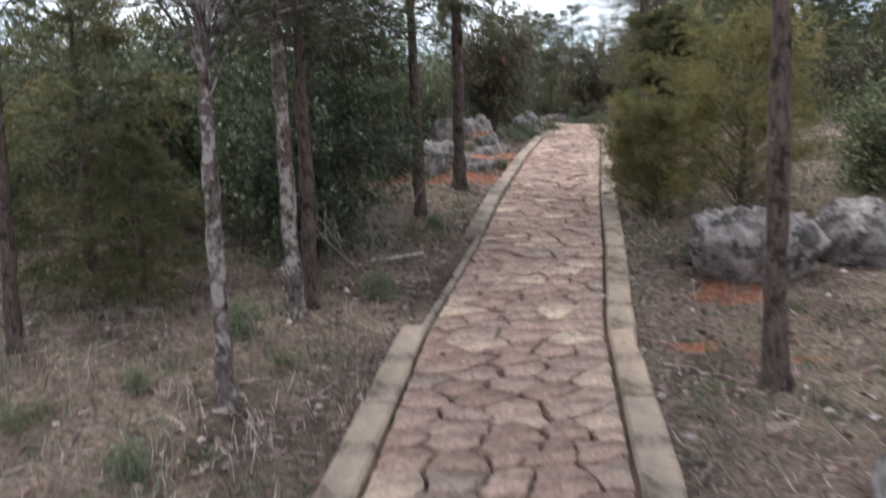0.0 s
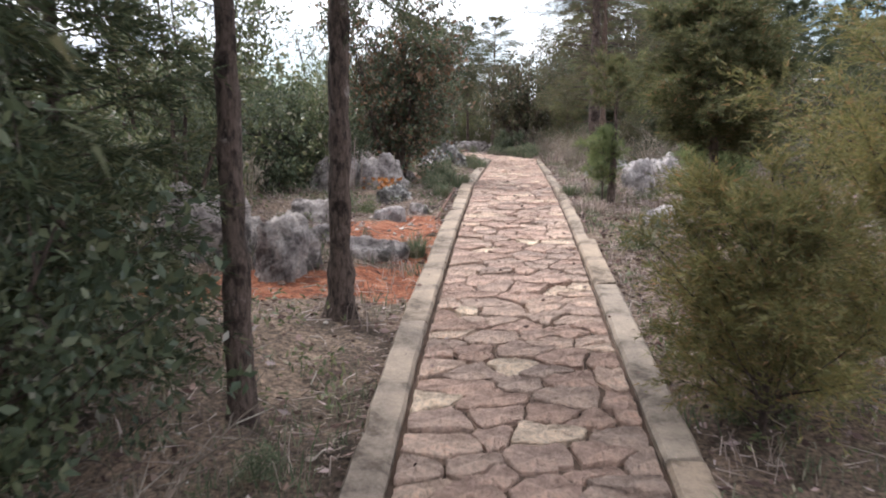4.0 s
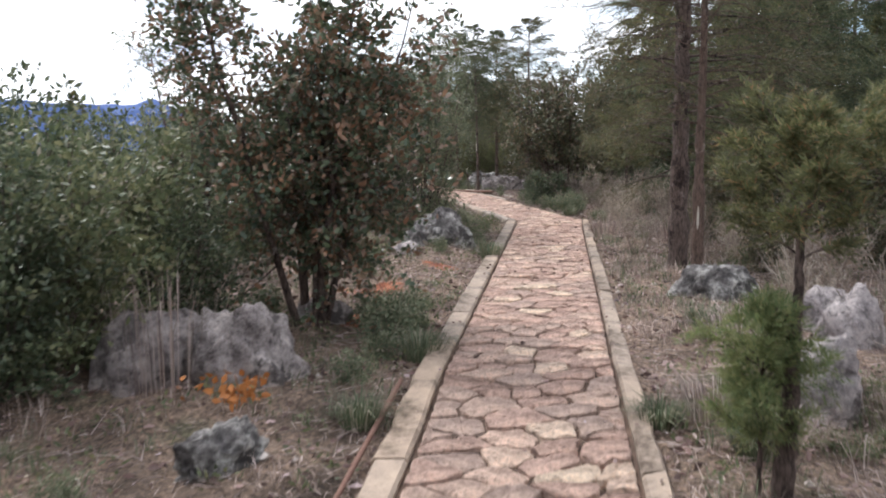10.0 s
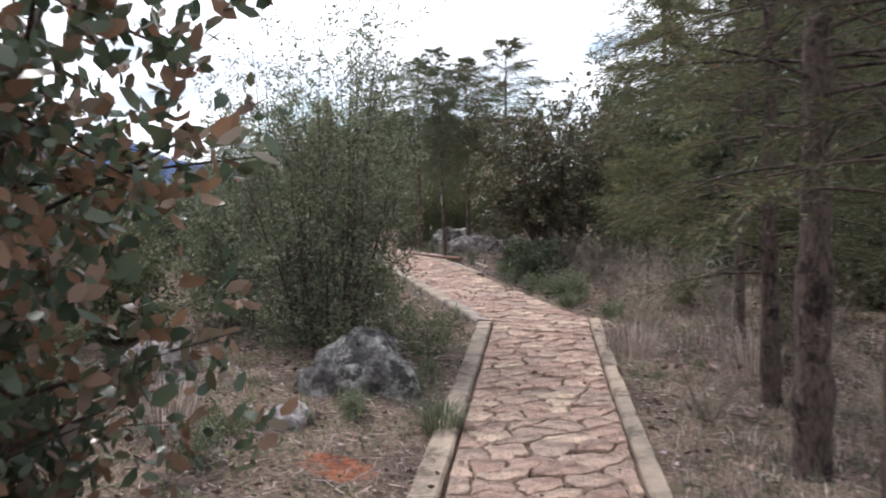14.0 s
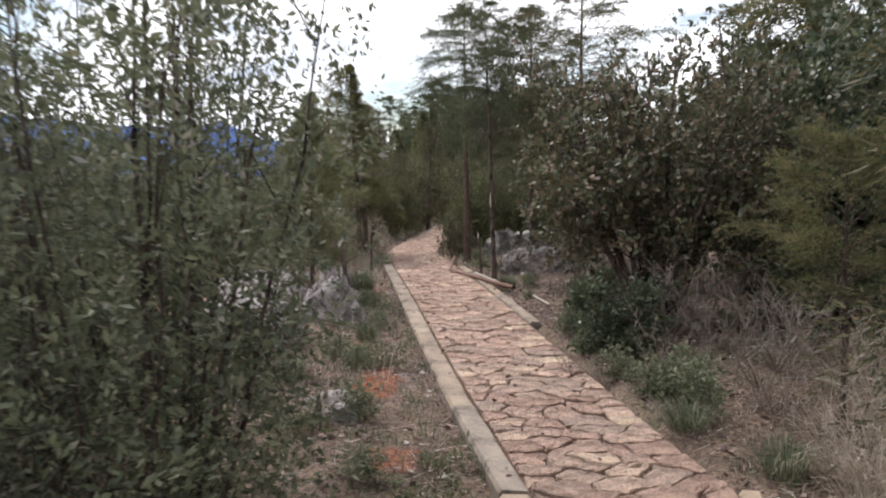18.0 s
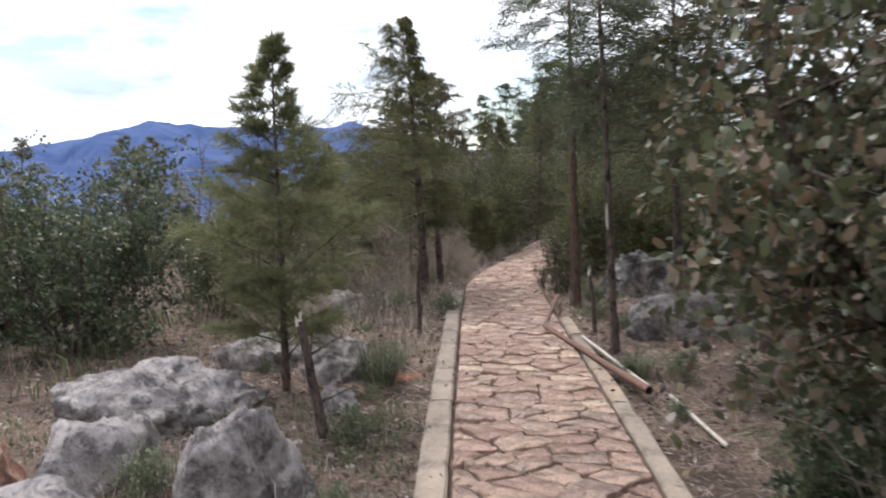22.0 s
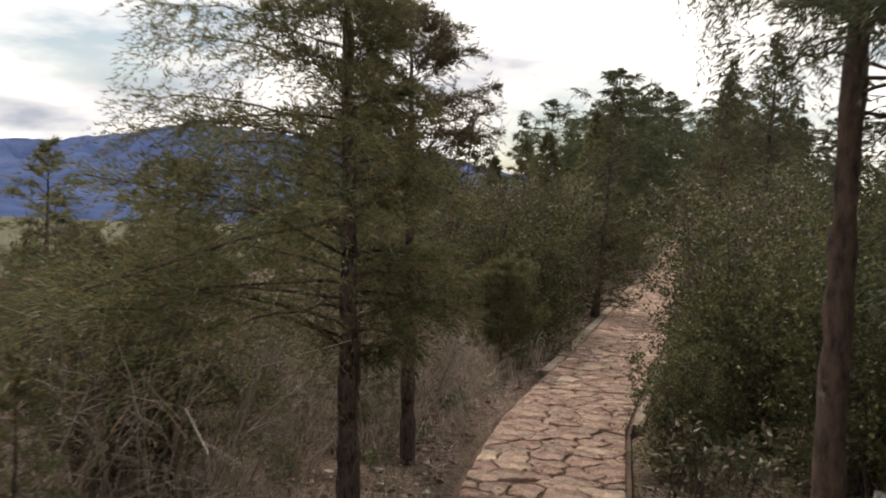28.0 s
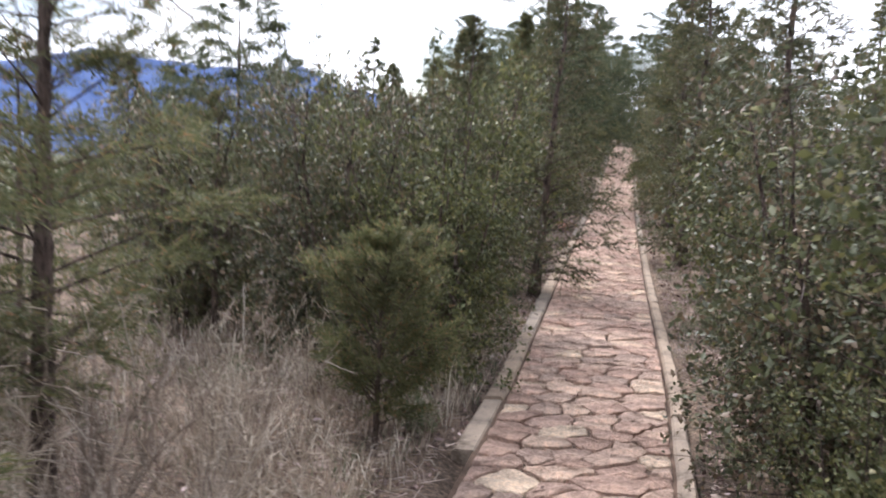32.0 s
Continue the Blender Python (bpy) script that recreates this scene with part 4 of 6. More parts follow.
stub = plant("young_juniper", "young juniper with a forked dark stem and a flat olive top", "tree", "", 3.06, 13.37,
             *conifer(51, 1.40, 0.048, 0.66, 0.34, dome, 34, 22, 17, SPRAY, 0.70, 0.02, (0.06, 0), 0), M_BARK, M_CEDAR)
plant("juniper_sprout", "low bright-green juniper sprout beside a dark stem", "shrub", "", 2.97, 13.38,
      *conifer(52, 0.70, 0.014, 0.25, 0.22, dome, 44, 20, 14, (0.036, 0.005), 0.7, 0.05, spread=1.1), M_BARK, M_YOUNG)
plant("young_cypress", "bright green young cypress tapering to a thin top", "tree", "", 3.57, 12.1,
      *conifer(54, 1.65, 0.024, 0.02, 0.44, spire, 190, 26, 12, SPRAY, 0.75, 0.02, spread=1.1), M_BARK, M_YOUNG)
plant("cypress", "tall cypress with a dark trunk and bare feathery limbs", "tree", "", 4.39, 18.6,
      *conifer(55, 6.2, 0.100, 0.24, 1.5, dome, 130, 24, 14, (0.046, 0.0085), 0.15, 0.15, (0.02, 0.0), 0.30, dead_twigs=9), M_BARK, M_FOREST)
scored = plant("cypress", "cypress with a pale cut scar on its trunk", "tree", "", 4.26, 17.72,
      *conifer(56, 4.6, 0.056, 0.30, 0.95, dome, 70, 20, 14, (0.046, 0.0085), 0.15, 0.15, (0.1, 0.1), 0.4), M_BARK_RED, M_FOREST)
part("cut_scar", [tube([(-0.012, -0.048, 0.52), (-0.012, -0.049, 0.57), (-0.010, -0.049, 0.66), (-0.008, -0.046, 0.72)], [0.002, 0.011, 0.009, 0.002], 6)], M_PALE_WOOD, scored.children[0], "pale bare wood")
plant("cypress", "dark slim cypress with drooping limbs beside the path", "tree", "", 4.85, 20.01,
      *conifer(57, 5.2, 0.070, 0.16, 1.25, dome, 130, 28, 18, SPRAY, 0.1, 0.25, (0.0, 0.0), 0.0), M_BARK, M_FOREST)
plant("cypress", "cypress with a leaning thin trunk", "tree", "", 5.53, 22.05,
      *conifer(58, 4.6, 0.055, 0.34, 0.95, dome, 100, 28, 18, SPRAY, 0.1, 0.25, (0.05, 0.1), 0.0, reach=(0.35, -0.1)), M_BARK, M_CEDAR)

# ---- oak with russet leaves, left ----
plant("oak", "russet-leaved oak with several crooked dark stems", "tree", "", 1.0, 16.45,
      *broadleaf(61, 2.72, 1.0, 10, 470, 54, (0.050, 0.026), 0.035, 0.20, 0.9, 0.85, 0.30, 0.5, 0.08, ovals), M_BARK, M_OAK, "stem", "foliage")
THICK = "thicket beside the path"
thick_a = plant("shrub", "olive-green shrub with upright stems and small leaves", "shrub", THICK, -0.36, 15.36,
                *broadleaf(62, 1.6, 0.85, 9, 210, 44, (0.055, 0.025), 0.014, 0.1, 1.4, 0.7), M_BARK, M_BUSH_LIGHT, "stem", "foliage")
thick_b = plant("shrub", "dark green shrub with upright stems", "shrub", THICK, -1.14, 14.36,
                *broadleaf(63, 1.75, 0.95, 9, 210, 44, (0.058, 0.027), 0.015, 0.1, 1.3, 0.7), M_BARK, M_BUSH, "stem", "foliage")
for x, y, s, k in ((-2.17, 15.69, 1.15, 0), (-1.06, 16.69, 1.1, 1), (-2.94, 14.20, 1.1, 1), (-3.94, 16.27, 1.4, 0), (-0.44, 19.01, 0.95, 0), (-2.16, 18.35, 1.2, 1),
                   (-3.66, 19.59, 1.3, 0), (-5.44, 17.93, 1.5, 1), (-5.01, 14.20, 1.4, 0), (-1.84, 20.85, 1.0, 1), (-0.08, 20.34, 0.65, 0), (-7.14, 15.86, 1.7, 1),
                   (-0.13, 23.24, 0.95, 0), (-0.94, 22.32, 0.9, 1), (0.57, 24.74, 0.7, 0), (-1.69, 24.36, 1.0, 1), (-3.94, 22.69, 1.2, 0), (-3.58, 25.97, 1.05, 1), (-6.29, 21.31, 1.5, 1)):
    again((thick_a, thick_b)[k], x, y, x * 2.1 + y, s)
tall_shrub = plant("tall_shrub", "tall airy shrub with many upright stems and small grey-green leaves", "shrub", "", 1.88, 22.32,
                   *broadleaf(64, 3.0, 1.28, 30, 840, 46, (0.042, 0.0160), 0.013, 0.02, 2.0, 0.85, -0.5, 1.5, 0.08), M_BARK, M_SHRUB, "stem", "foliage", clearing=1.05)
plant("tall_shrub", "airy upright shrub with thin twigs and small leaves", "shrub", "", 0.95, 23.52,
      *broadleaf(65, 2.4, 0.95, 16, 480, 48, (0.040, 0.0150), 0.010, 0.05, 2.2, 0.85, -0.3, 1.6, 0.07), M_BARK, M_SHRUB, "stem", "foliage")
plant("slender_tree", "wispy tree with fine grey-green leaves above the thicket", "tree", "", 0.0, 17.55,
      *broadleaf(66, 2.65, 0.72, 5, 130, 34, (0.036, 0.014), 0.022, 0.35, 1.6, 0.75, 0.3, 1.3, 0.07), M_BARK, M_SHRUB, "stem", "foliage")
boulder(21, 2.24, 20.73, 0.83, 0.62, 0.40, "large white-crusted dark boulder beside the kerb", M_ROCK_CRUST, 0.4, 5)
boulder(22, 1.75, 19.75, 0.3, 0.26, 0.13, "small pale rock beside a boulder", M_ROCK_PALE, 1.2, name="rock")
boulder(23, 0.58, 21.40, 0.8, 0.55, 0.28, "low grey rock in dry grass", M_ROCK, 0.2)

# ---- second part: oak and junipers right, rocks left ----
plant("oak", "dull olive oak thicket with dark crooked stems leaning over the path", "tree", "", 5.04, 27.39,
      *broadleaf(71, 2.95, 1.4, 11, 440, 48, (0.058, 0.031), 0.050, 0.36, 0.8, 0.85, 0.0, 0.4, 0.09, ovals), M_BARK, M_OAK_DULL, "stem", "foliage")
low_oak = plant("oak", "lower oak bush spreading beside the path", "bush", "", 4.50, 26.25,
      *broadleaf(72, 0.62, 0.42, 8, 110, 44, (0.046, 0.024), 0.02, 0.05, 0.7, 0.9, 0.0, 0.5, 0.10, ovals), M_BARK, M_BUSH, "stem", "foliage")
plant("oak", "tall dull-leaved oak behind the thicket", "tree", "", 6.45, 28.91,
      *broadleaf(73, 3.2, 1.5, 7, 150, 46, (0.08, 0.04), 0.04, 0.15, 0.8, 0.75), M_BARK, M_OAK_DULL, "stem", "foliage")
for x, y, k in ((6.3, 26.9, 1.3), (6.6, 25.4, 1.2), (4.45, 27.6, 0.7), (4.75, 28.6, 0.8), (6.0, 24.2, 0.9)):
    again(low_oak, x, y, x * 7 + y, k)
plant("juniper_shrub", "yellow-green feathery juniper beside dry grass", "shrub", "", 5.39, 24.17,
      *conifer(74, 1.65, 0.028, 0.40, 0.52, dome, 56, 24, 20, (0.026, 0.005), 0.6, 0.1), M_BARK, M_CEDAR)
boulder(24, 1.12, 26.80, 1.36, 1.10, 0.34, "broad pale limestone boulder with a dark crack", M_ROCK_PALE, 0.25, 5, 0.28, undercut=0.25)
boulder(25, 0.78, 29.10, 1.50, 0.80, 0.37, "long pale limestone boulder in the grass", M_ROCK_PALE, 0.1, 5, 0.28, undercut=0.45)
boulder(26, 1.95, 27.72, 0.56, 0.52, 0.42, "square-shouldered grey boulder beside the path", M_ROCK_PALE, 0.5, 5, 0.20)
boulder(27, 0.62, 27.53, 0.54, 0.41, 0.30, "orange clay-stained stone on a boulder", M_ROCK_RED, 0.5, 4, 0.4)
boulder(28, -0.01, 27.97, 0.61, 0.46, 0.19, "orange clay-stained stone beside pale boulders", M_ROCK_RED, 1.5, 4, 0.4)
boulder(29, 2.33, 24.64, 0.34, 0.3, 0.16, "small grey stone in the straw", M_ROCK_PALE, 0.3, name="rock")
boulder(30, 1.08, 27.91, 0.7, 0.55, 0.30, "grey rock between two boulders", M_ROCK_PALE, 0.8)
boulder(31, 1.60, 30.35, 0.52, 0.45, 0.36, "dark-sided grey boulder beside a grass tuft", M_ROCK_PALE, 0.4, 5)
boulder(32, 0.95, 30.50, 0.65, 0.50, 0.24, "low grey rock behind the boulders", M_ROCK, 0.3)
boulder(33, 1.00, 32.98, 0.6, 0.5, 0.30, "grey rock among dead twigs", M_ROCK, 0.9)
boulder(34, 4.17, 34.85, 1.15, 0.8, 0.45, "grey boulder with white lichen under the trees", M_ROCK_CRUST, 0.1, 5)
boulder(35, 4.51, 31.75, 1.1, 0.7, 0.34, "long low grey boulder in dry grass", M_ROCK, 0.2, 5)
boulder(36, 5.47, 36.53, 0.9, 0.7, 0.8, "tall grey rock in the shade", M_ROCK, 0.4)
boulder(37, 1.91, 29.29, 0.3, 0.3, 0.14, "small weathered stone by the stump", M_ROCK, 1.4, name="rock")
boulder(38, 4.54, 36.03, 0.7, 0.55, 0.30, "white-crusted rock at the foot of a tree", M_ROCK_CRUST, 1.4, 5, 0.4)

plant("young_pine", "young pine with soft airy light-green needles", "tree", "", 1.43, 29.76,
      *conifer(81, 2.5, 0.030, 0.08, 0.88, skirt, 84, 26, 26, FINE_PINE, 0.52, 0.10, (0.02, 0.05), 0, wob=0.015), M_BARK, M_PINE)
plant("cypress", "feathery cypress with two-toned branches and a forked trunk", "tree", "", 1.53, 34.85,
      *conifer(82, 3.5, 0.066, 0.25, 1.42, cone, 102, 54, 24, (0.034, 0.0066), 0.30, 0.22, (-0.15, 0.0), 0.02, reach=(-0.48, -0.22), fill=0.85, crook=0.07, spread=0.9, droop=0.5), M_BARK, M_CEDAR)
plant("cypress", "slim cypress close beside a larger one", "tree", "", 1.50, 36.23,
      *conifer(83, 2.9, 0.055, 0.56, 0.72, broad, 70, 30, 20, (0.034, 0.0068), 0.40, 0.05, (-0.10, 0.0), 0.30, dead_twigs=14, crook=0.06), M_BARK, M_BROWN)
plant("dead_tree", "thin dead tree with bare grey twigs", "tree", "", 1.91, 32.03,
      twiggy(84, 1.5, 0.28, 1, 24, 0.030), None, M_BARK, None, "trunk", fine_name="twig_tangle")
BRUSH2 = "dead brush beside the path"
brush2 = plant("dead_brush", "tangle of bare grey-brown twigs", "brush", BRUSH2, 1.01, 33.82, twiggy(85, 1.15, 0.7, 16, 160, 0.007), None, M_TWIG, None, "stem", fine_name="twig_tangle")
for x, y, s in ((0.29, 34.57, 1.1), (1.31, 32.70, 0.6), (0.71, 36.13, 0.9), (0.09, 36.94, 1.0), (1.34, 37.55, 0.6), (0.82, 38.35, 0.8), (-0.00, 38.96, 0.9), (1.13, 39.16, 0.6)):
    again(brush2, x, y, x * 5 + y, s)
for x, y, s in ((4.29, 19.67, 0.7), (5.67, 18.76, 1.0), (5.16, 16.02, 0.9), (5.80, 21.22, 0.9), (4.07, 25.50, 0.5), (5.25, 26.15, 0.9), (5.55, 25.55, 0.8), (5.85, 26.35, 1.3), (5.1, 27.0, 1.0), (4.73, 33.26, 0.6), (-0.40, 6.89, 0.6), (2.95, 8.05, 0.8), (-0.63, 16.19, 0.7)):
    again(brush, x, y, x * 5 + y, s)


def snag(name, label, x, y, h, r, lean, seed):
    """A dead broken stem with a splintered pale top."""
    rng = np.random.RandomState(seed)
    ob = thing(name, label, "dead tree", "", (x, y, ground_at(x, y)))
    line = stem_line(rng, (0, 0, -0.1), (lean[0], lean[1], h), 0.012, 9)
    limbs = [tube(line, np.linspace(r * 1.25, r * 0.8, 9), 9)]
    for _ in range(3):
        a, dr = at_line(line, np.array([0.3 + 0.5 * rng.rand()]))
        limbs.append(tube(stem_line(rng, a[0], a[0] + unit(dr[0] + rng.normal(size=3)) * 0.22, 0.02, 5), np.linspace(r * 0.35, 0.003, 5), 5))
    stem = part("stem", limbs, M_BARK, ob)
    tops = [tube(stem_line(rng, line[-1] + rng.normal(size=3) * r * 0.35 - np.array([0, 0, 0.02]), line[-1] + np.array([rng.normal() * 0.01, rng.normal() * 0.01, 0.03 + 0.05 * rng.rand()]), 0.004, 4),
                 [r * 0.5, r * 0.4, r * 0.2, 0.002], 5) for _ in range(5)]
    part("splintered_top", tops, M_PALE_WOOD, stem, "pale splintered wood")
    return ob


scarred = plant("cypress", "thin dark-trunked tree with a pale torn scar and hanging bare twigs", "tree", "", 3.72, 31.10,
                *conifer(91, 3.9, 0.040, 0.46, 0.75, dome, 90, 22, 15, (0.04, 0.009), 0.15, 0.35, (-0.10, 0.0), 0.25, dead_twigs=9), M_BARK, M_DARK)
part("torn_scar", [tube([(-0.046, -0.038, 1.00), (-0.050, -0.042, 1.07), (-0.050, -0.040, 1.16), (-0.046, -0.034, 1.22)], [0.004, 0.014, 0.010, 0.002], 6)], M_PALE_WOOD, scarred.children[0], "pale torn wood")
snag("dead_stump", "leaning dead stem with a ragged broken top", 2.05, 28.63, 0.66, 0.027, (-0.12, 0.03), 92)
for x, y, k in ((4.75, 25.55, 0.7), (5.25, 25.1, 0.9), (5.7, 25.0, 1.0), (5.0, 26.7, 1.0), (5.5, 27.2, 1.2), (6.0, 26.2, 1.1), (5.1, 24.4, 0.6), (5.9, 23.6, 0.9), (4.6, 27.2, 0.8), (4.9, 28.4, 0.9),
                (4.3, 33.0, 0.8), (5.0, 33.3, 0.9), (4.7, 32.2, 0.6), (4.2, 31.4, 0.5), (5.2, 31.9, 0.9)):
    again(brush, x, y, x * 3 + y, k)
snag("dead_stump", "short thin dead stem beside the path", 3.58, 32.04, 0.55, 0.018, (-0.05, 0.0), 93)
plant("cypress", "grey-barked tree with hanging bare twigs", "tree", "", 3.40, 33.55,
      *conifer(94, 4.1, 0.062, 0.48, 0.75, dome, 110, 30, 20, (0.032, 0.006), 0.1, 0.3, (0.0, 0.0), 0.08), M_BARK_RED, M_DARK)
plant("cypress", "straight dark-trunked tree beyond the snag", "tree", "", 4.52, 34.01,
      *conifer(95, 4.2, 0.06, 0.30, 0.95, dome, 120, 26, 15, (0.045, 0.010), 0.1, 0.3, (0.0, 0.0), 0.08), M_BARK, M_DARK)
plant("cypress", "dark trunk of a cypress beside low rocks", "tree", "", 4.86, 30.99,
      *conifer(96, 4.0, 0.065, 0.36, 1.0, dome, 110, 24, 15, (0.042, 0.009), 0.15, 0.25, (0.05, 0.0), 0.10), M_BARK, M_FOREST)

HEDGE = "bushes crowding the last stretch"
hedge_a = plant("bush", "tall dense bush with small glossy leaves hanging over the path", "bush", HEDGE, 3.66, 37.14,
                *broadleaf(101, 2.0, 0.85, 10, 360, 54, (0.034, 0.018), 0.018, 0.03, 1.0, 0.9), M_BARK, M_HEDGE, "stem", "foliage")
hedge_b = plant("bush", "dense leafy bush with pale-backed leaves", "bush", HEDGE, 3.78, 39.37,
                *broadleaf(102, 2.15, 0.95, 10, 360, 52, (0.036, 0.019), 0.02, 0.03, 1.0, 0.9), M_BARK, M_OAK_DULL, "stem", "foliage")
hedge_c = plant("bush", "dark glossy-leaved bush pressing against the kerb", "bush", HEDGE, 1.81, 41.00,
                *broadleaf(103, 2.0, 0.85, 10, 360, 52, (0.035, 0.018), 0.018, 0.03, 1.0, 0.9), M_BARK, M_HEDGE, "stem", "foliage")
for x, y, k in ((3.22, 36.45, 0.5), (3.42, 37.9, 0.5)):
    again(hedge_a, x, y, x * 9 + y, k)
hedge_far = (plant("bush", "dense bush beside the far end of the path", "bush", HEDGE, 0.9, 47.6,
                   *broadleaf(123, 2.0, 0.9, 7, 130, 34, (0.075, 0.04), 0.018, 0.03, 1.0, 0.9), M_BARK, M_HEDGE, "stem", "foliage"),
             plant("bush", "dull olive bush beside the far end of the path", "bush", HEDGE, 5.6, 48.0,
                   *broadleaf(124, 2.1, 0.95, 7, 130, 34, (0.075, 0.04), 0.018, 0.03, 1.0, 0.9), M_BARK, M_OAK_DULL, "stem", "foliage"))
for x, y, s, k in ((4.39, 38.25, 0.95, 1), (4.23, 41.00, 0.95, 0), (4.65, 42.86, 0.95, 1), (4.85, 40.18, 1.2, 0), (4.75, 44.72, 1.05, 0), (5.16, 46.69, 1.2, 1), (5.47, 49.27, 1.2, 0), (5.89, 52.37, 1.3, 1), (6.20, 56.50, 1.3, 0),
                   (0.98, 41.21, 1.0, 1), (1.65, 42.66, 1.0, 1), (0.72, 43.07, 1.05, 2), (1.81, 44.72, 0.95, 2), (0.62, 45.65, 1.1, 1), (2.06, 47.20, 1.0, 2), (-0.21, 41.83, 0.95, 1), (-1.14, 44.10, 1.0, 2),
                   (2.48, 50.82, 1.1, 2), (1.34, 49.79, 1.2, 1), (2.89, 54.95, 1.2, 2), (1.65, 54.44, 1.3, 1), (5.16, 38.56, 1.2, 0), (6.92, 62.70, 1.2, 1), (2.68, 62.70, 1.1, 2)):
    again(hedge_far[k % 2] if y > 44 else (hedge_a, hedge_b, hedge_c)[k], x, y, x * 4.7 + y, s)
plant("young_juniper", "small yellow-green juniper in dry twigs", "shrub", "", 1.65, 39.67,
      *conifer(104, 1.05, 0.020, 0.12, 0.42, dome, 60, 20, 18, SPRAY, 0.65, 0.03), M_BARK, M_CEDAR)
plant("cypress", "cypress with sweeping brownish branches in dry grass", "tree", "", 0.49, 38.56,
      *conifer(105, 3.0, 0.055, 0.14, 0.9, cone, 80, 28, 18, SPRAY, 0.40, 0.1, (0.0, 0.0), 0.05, droop=0.2), M_BARK, M_CEDAR)
plant("bush", "dark green bush beyond pale rocks", "bush", "", -1.12, 31.28,
      *broadleaf(106, 1.95, 1.3, 10, 330, 50, (0.052, 0.027), 0.02, 0.03, 0.9, 0.9), M_BARK, M_BUSH, "stem", "foliage")
plant("dead_tree", "bare thin tree standing above low bushes", "tree", "", -1.26, 34.19, twiggy(107, 2.0, 0.8, 6, 150, 0.020), None, M_TWIG, None, "trunk", fine_name="twig_tangle")
again(hedge_a, -2.35, 32.3, 2.0, 1.05)
again(hedge_b, -2.6, 30.2, 1.0, 1.0)
again(hedge_c, -0.44, 32.98, 1.0, 0.6)
plant("bush", "small dark bush between trunks", "bush", "", 3.21, 34.85,
      *broadleaf(108, 0.8, 0.4, 7, 90, 24, SMALL_LEAF, 0.012, 0.05, 1.0, 0.8), M_BARK, M_OAK_DULL, "stem", "foliage")

WEEDY = "low green weeds beside the path"
weed = plant("weed_clump", "low grey-green weed clump in dry litter", "weed", WEEDY, 1.62, 16.2,
             *broadleaf(119, 0.30, 0.26, 3, 66, 18, (0.034, 0.015), 0.003, 0.05, 1.0, 0.9), M_TWIG, M_WEED, "stem", "foliage")
weed_b = plant("weed_clump", "low dull-green leafy clump beside the kerb", "weed", WEEDY, 2.55, 25.9,
               *broadleaf(120, 0.22, 0.24, 3, 60, 18, (0.03, 0.013), 0.003, 0.05, 0.8, 0.9), M_TWIG, M_BUSH_LIGHT, "stem", "foliage")
ww = np.random.RandomState(61)
for i in range(120):
    y = 2.5 + i * 0.36 + ww.uniform(-0.15, 0.15)
    s = ww.uniform(0.4, 0.85)
    x = float(mid_x(y)) + (-1 if ww.rand() < 0.6 else 1) * (0.72 + 0.26 * s + 1.5 * ww.rand() ** 1.5)
    if clay_at(x, y) < 0.3:
        again((weed, weed_b)[i % 2], x, y, i * 1.7, s)
for x, y, s in ((4.45, 24.9, 0.9), (4.3, 25.4, 0.8), (4.6, 24.5, 1.0), (4.25, 26.2, 0.8), (4.7, 24.9, 1.1), (4.2, 27.0, 0.8)):
    again(weed, x, y, x * 3 + y, s)
for x, y, s in ((1.55, 15.9, 1.1), (1.72, 16.5, 1.0), (1.45, 16.45, 0.9), (2.5, 24.6, 0.8), (2.35, 25.9, 0.6), (2.15, 26.3, 0.7), (1.75, 25.0, 0.8), (1.6, 25.4, 0.8), (2.4, 27.6, 0.6), (2.2, 28.6, 0.7), (2.05, 33.2, 0.8), (1.6, 33.0, 0.8)):
    again(weed, x, y, x * 3 + y, s)

# ---- fallen poles and pipes ----
def pole(name, label, category, ends, r, mat, lift=0.05, seed=1):
    rng = np.random.RandomState(seed)
    a, b = [np.array([x, y, ground_at(x, y) + r + lift]) for x, y in ends]
    ob = new(name, build_mesh(name, [tube(stem_line(rng, a, b, 0.006, 10), r * (1 + 0.08 * rng.normal(size=10)), 8)], mat))
    return tagged(ob, label, category)


pole("fallen_pole", "long rusty-brown pole lying beside the kerb", "pole", ((3.11, 32.20), (3.86, 29.45)), 0.026, M_RUST, 0.07, 3)
pole("fallen_branch", "rusty-brown end of a pole lying along the path", "branch", ((3.11, 32.24), (3.19, 34.0)), 0.022, M_RUST, 0.06, 4)
pole("white_stick", "bleached white stick on the grass", "stick", ((3.46, 31.45), (3.88, 29.7)), 0.014, M_PALE_WOOD, 0.05, 5)
pole("white_stick", "bleached white stick lying in leaf litter", "stick", ((3.99, 29.5), (4.18, 28.6)), 0.013, M_PALE_WOOD, 0.03, 6)
pole("iron_pipe", "thin dark iron pipe along the kerb", "pipe", ((1.14, 12.5), (1.62, 14.9)), 0.014, M_RUST, 0.03, 7)
pole("white_stick", "thin pale stick lying under the oak", "stick", ((4.60, 26.70), (4.78, 26.02)), 0.010, M_PALE_WOOD, 0.03, 9)
pole("fallen_branch", "grey broken branch on the forest floor", "branch", ((-0.50, 6.35), (-0.10, 6.62)), 0.012, M_PALE_WOOD, 0.03, 8)

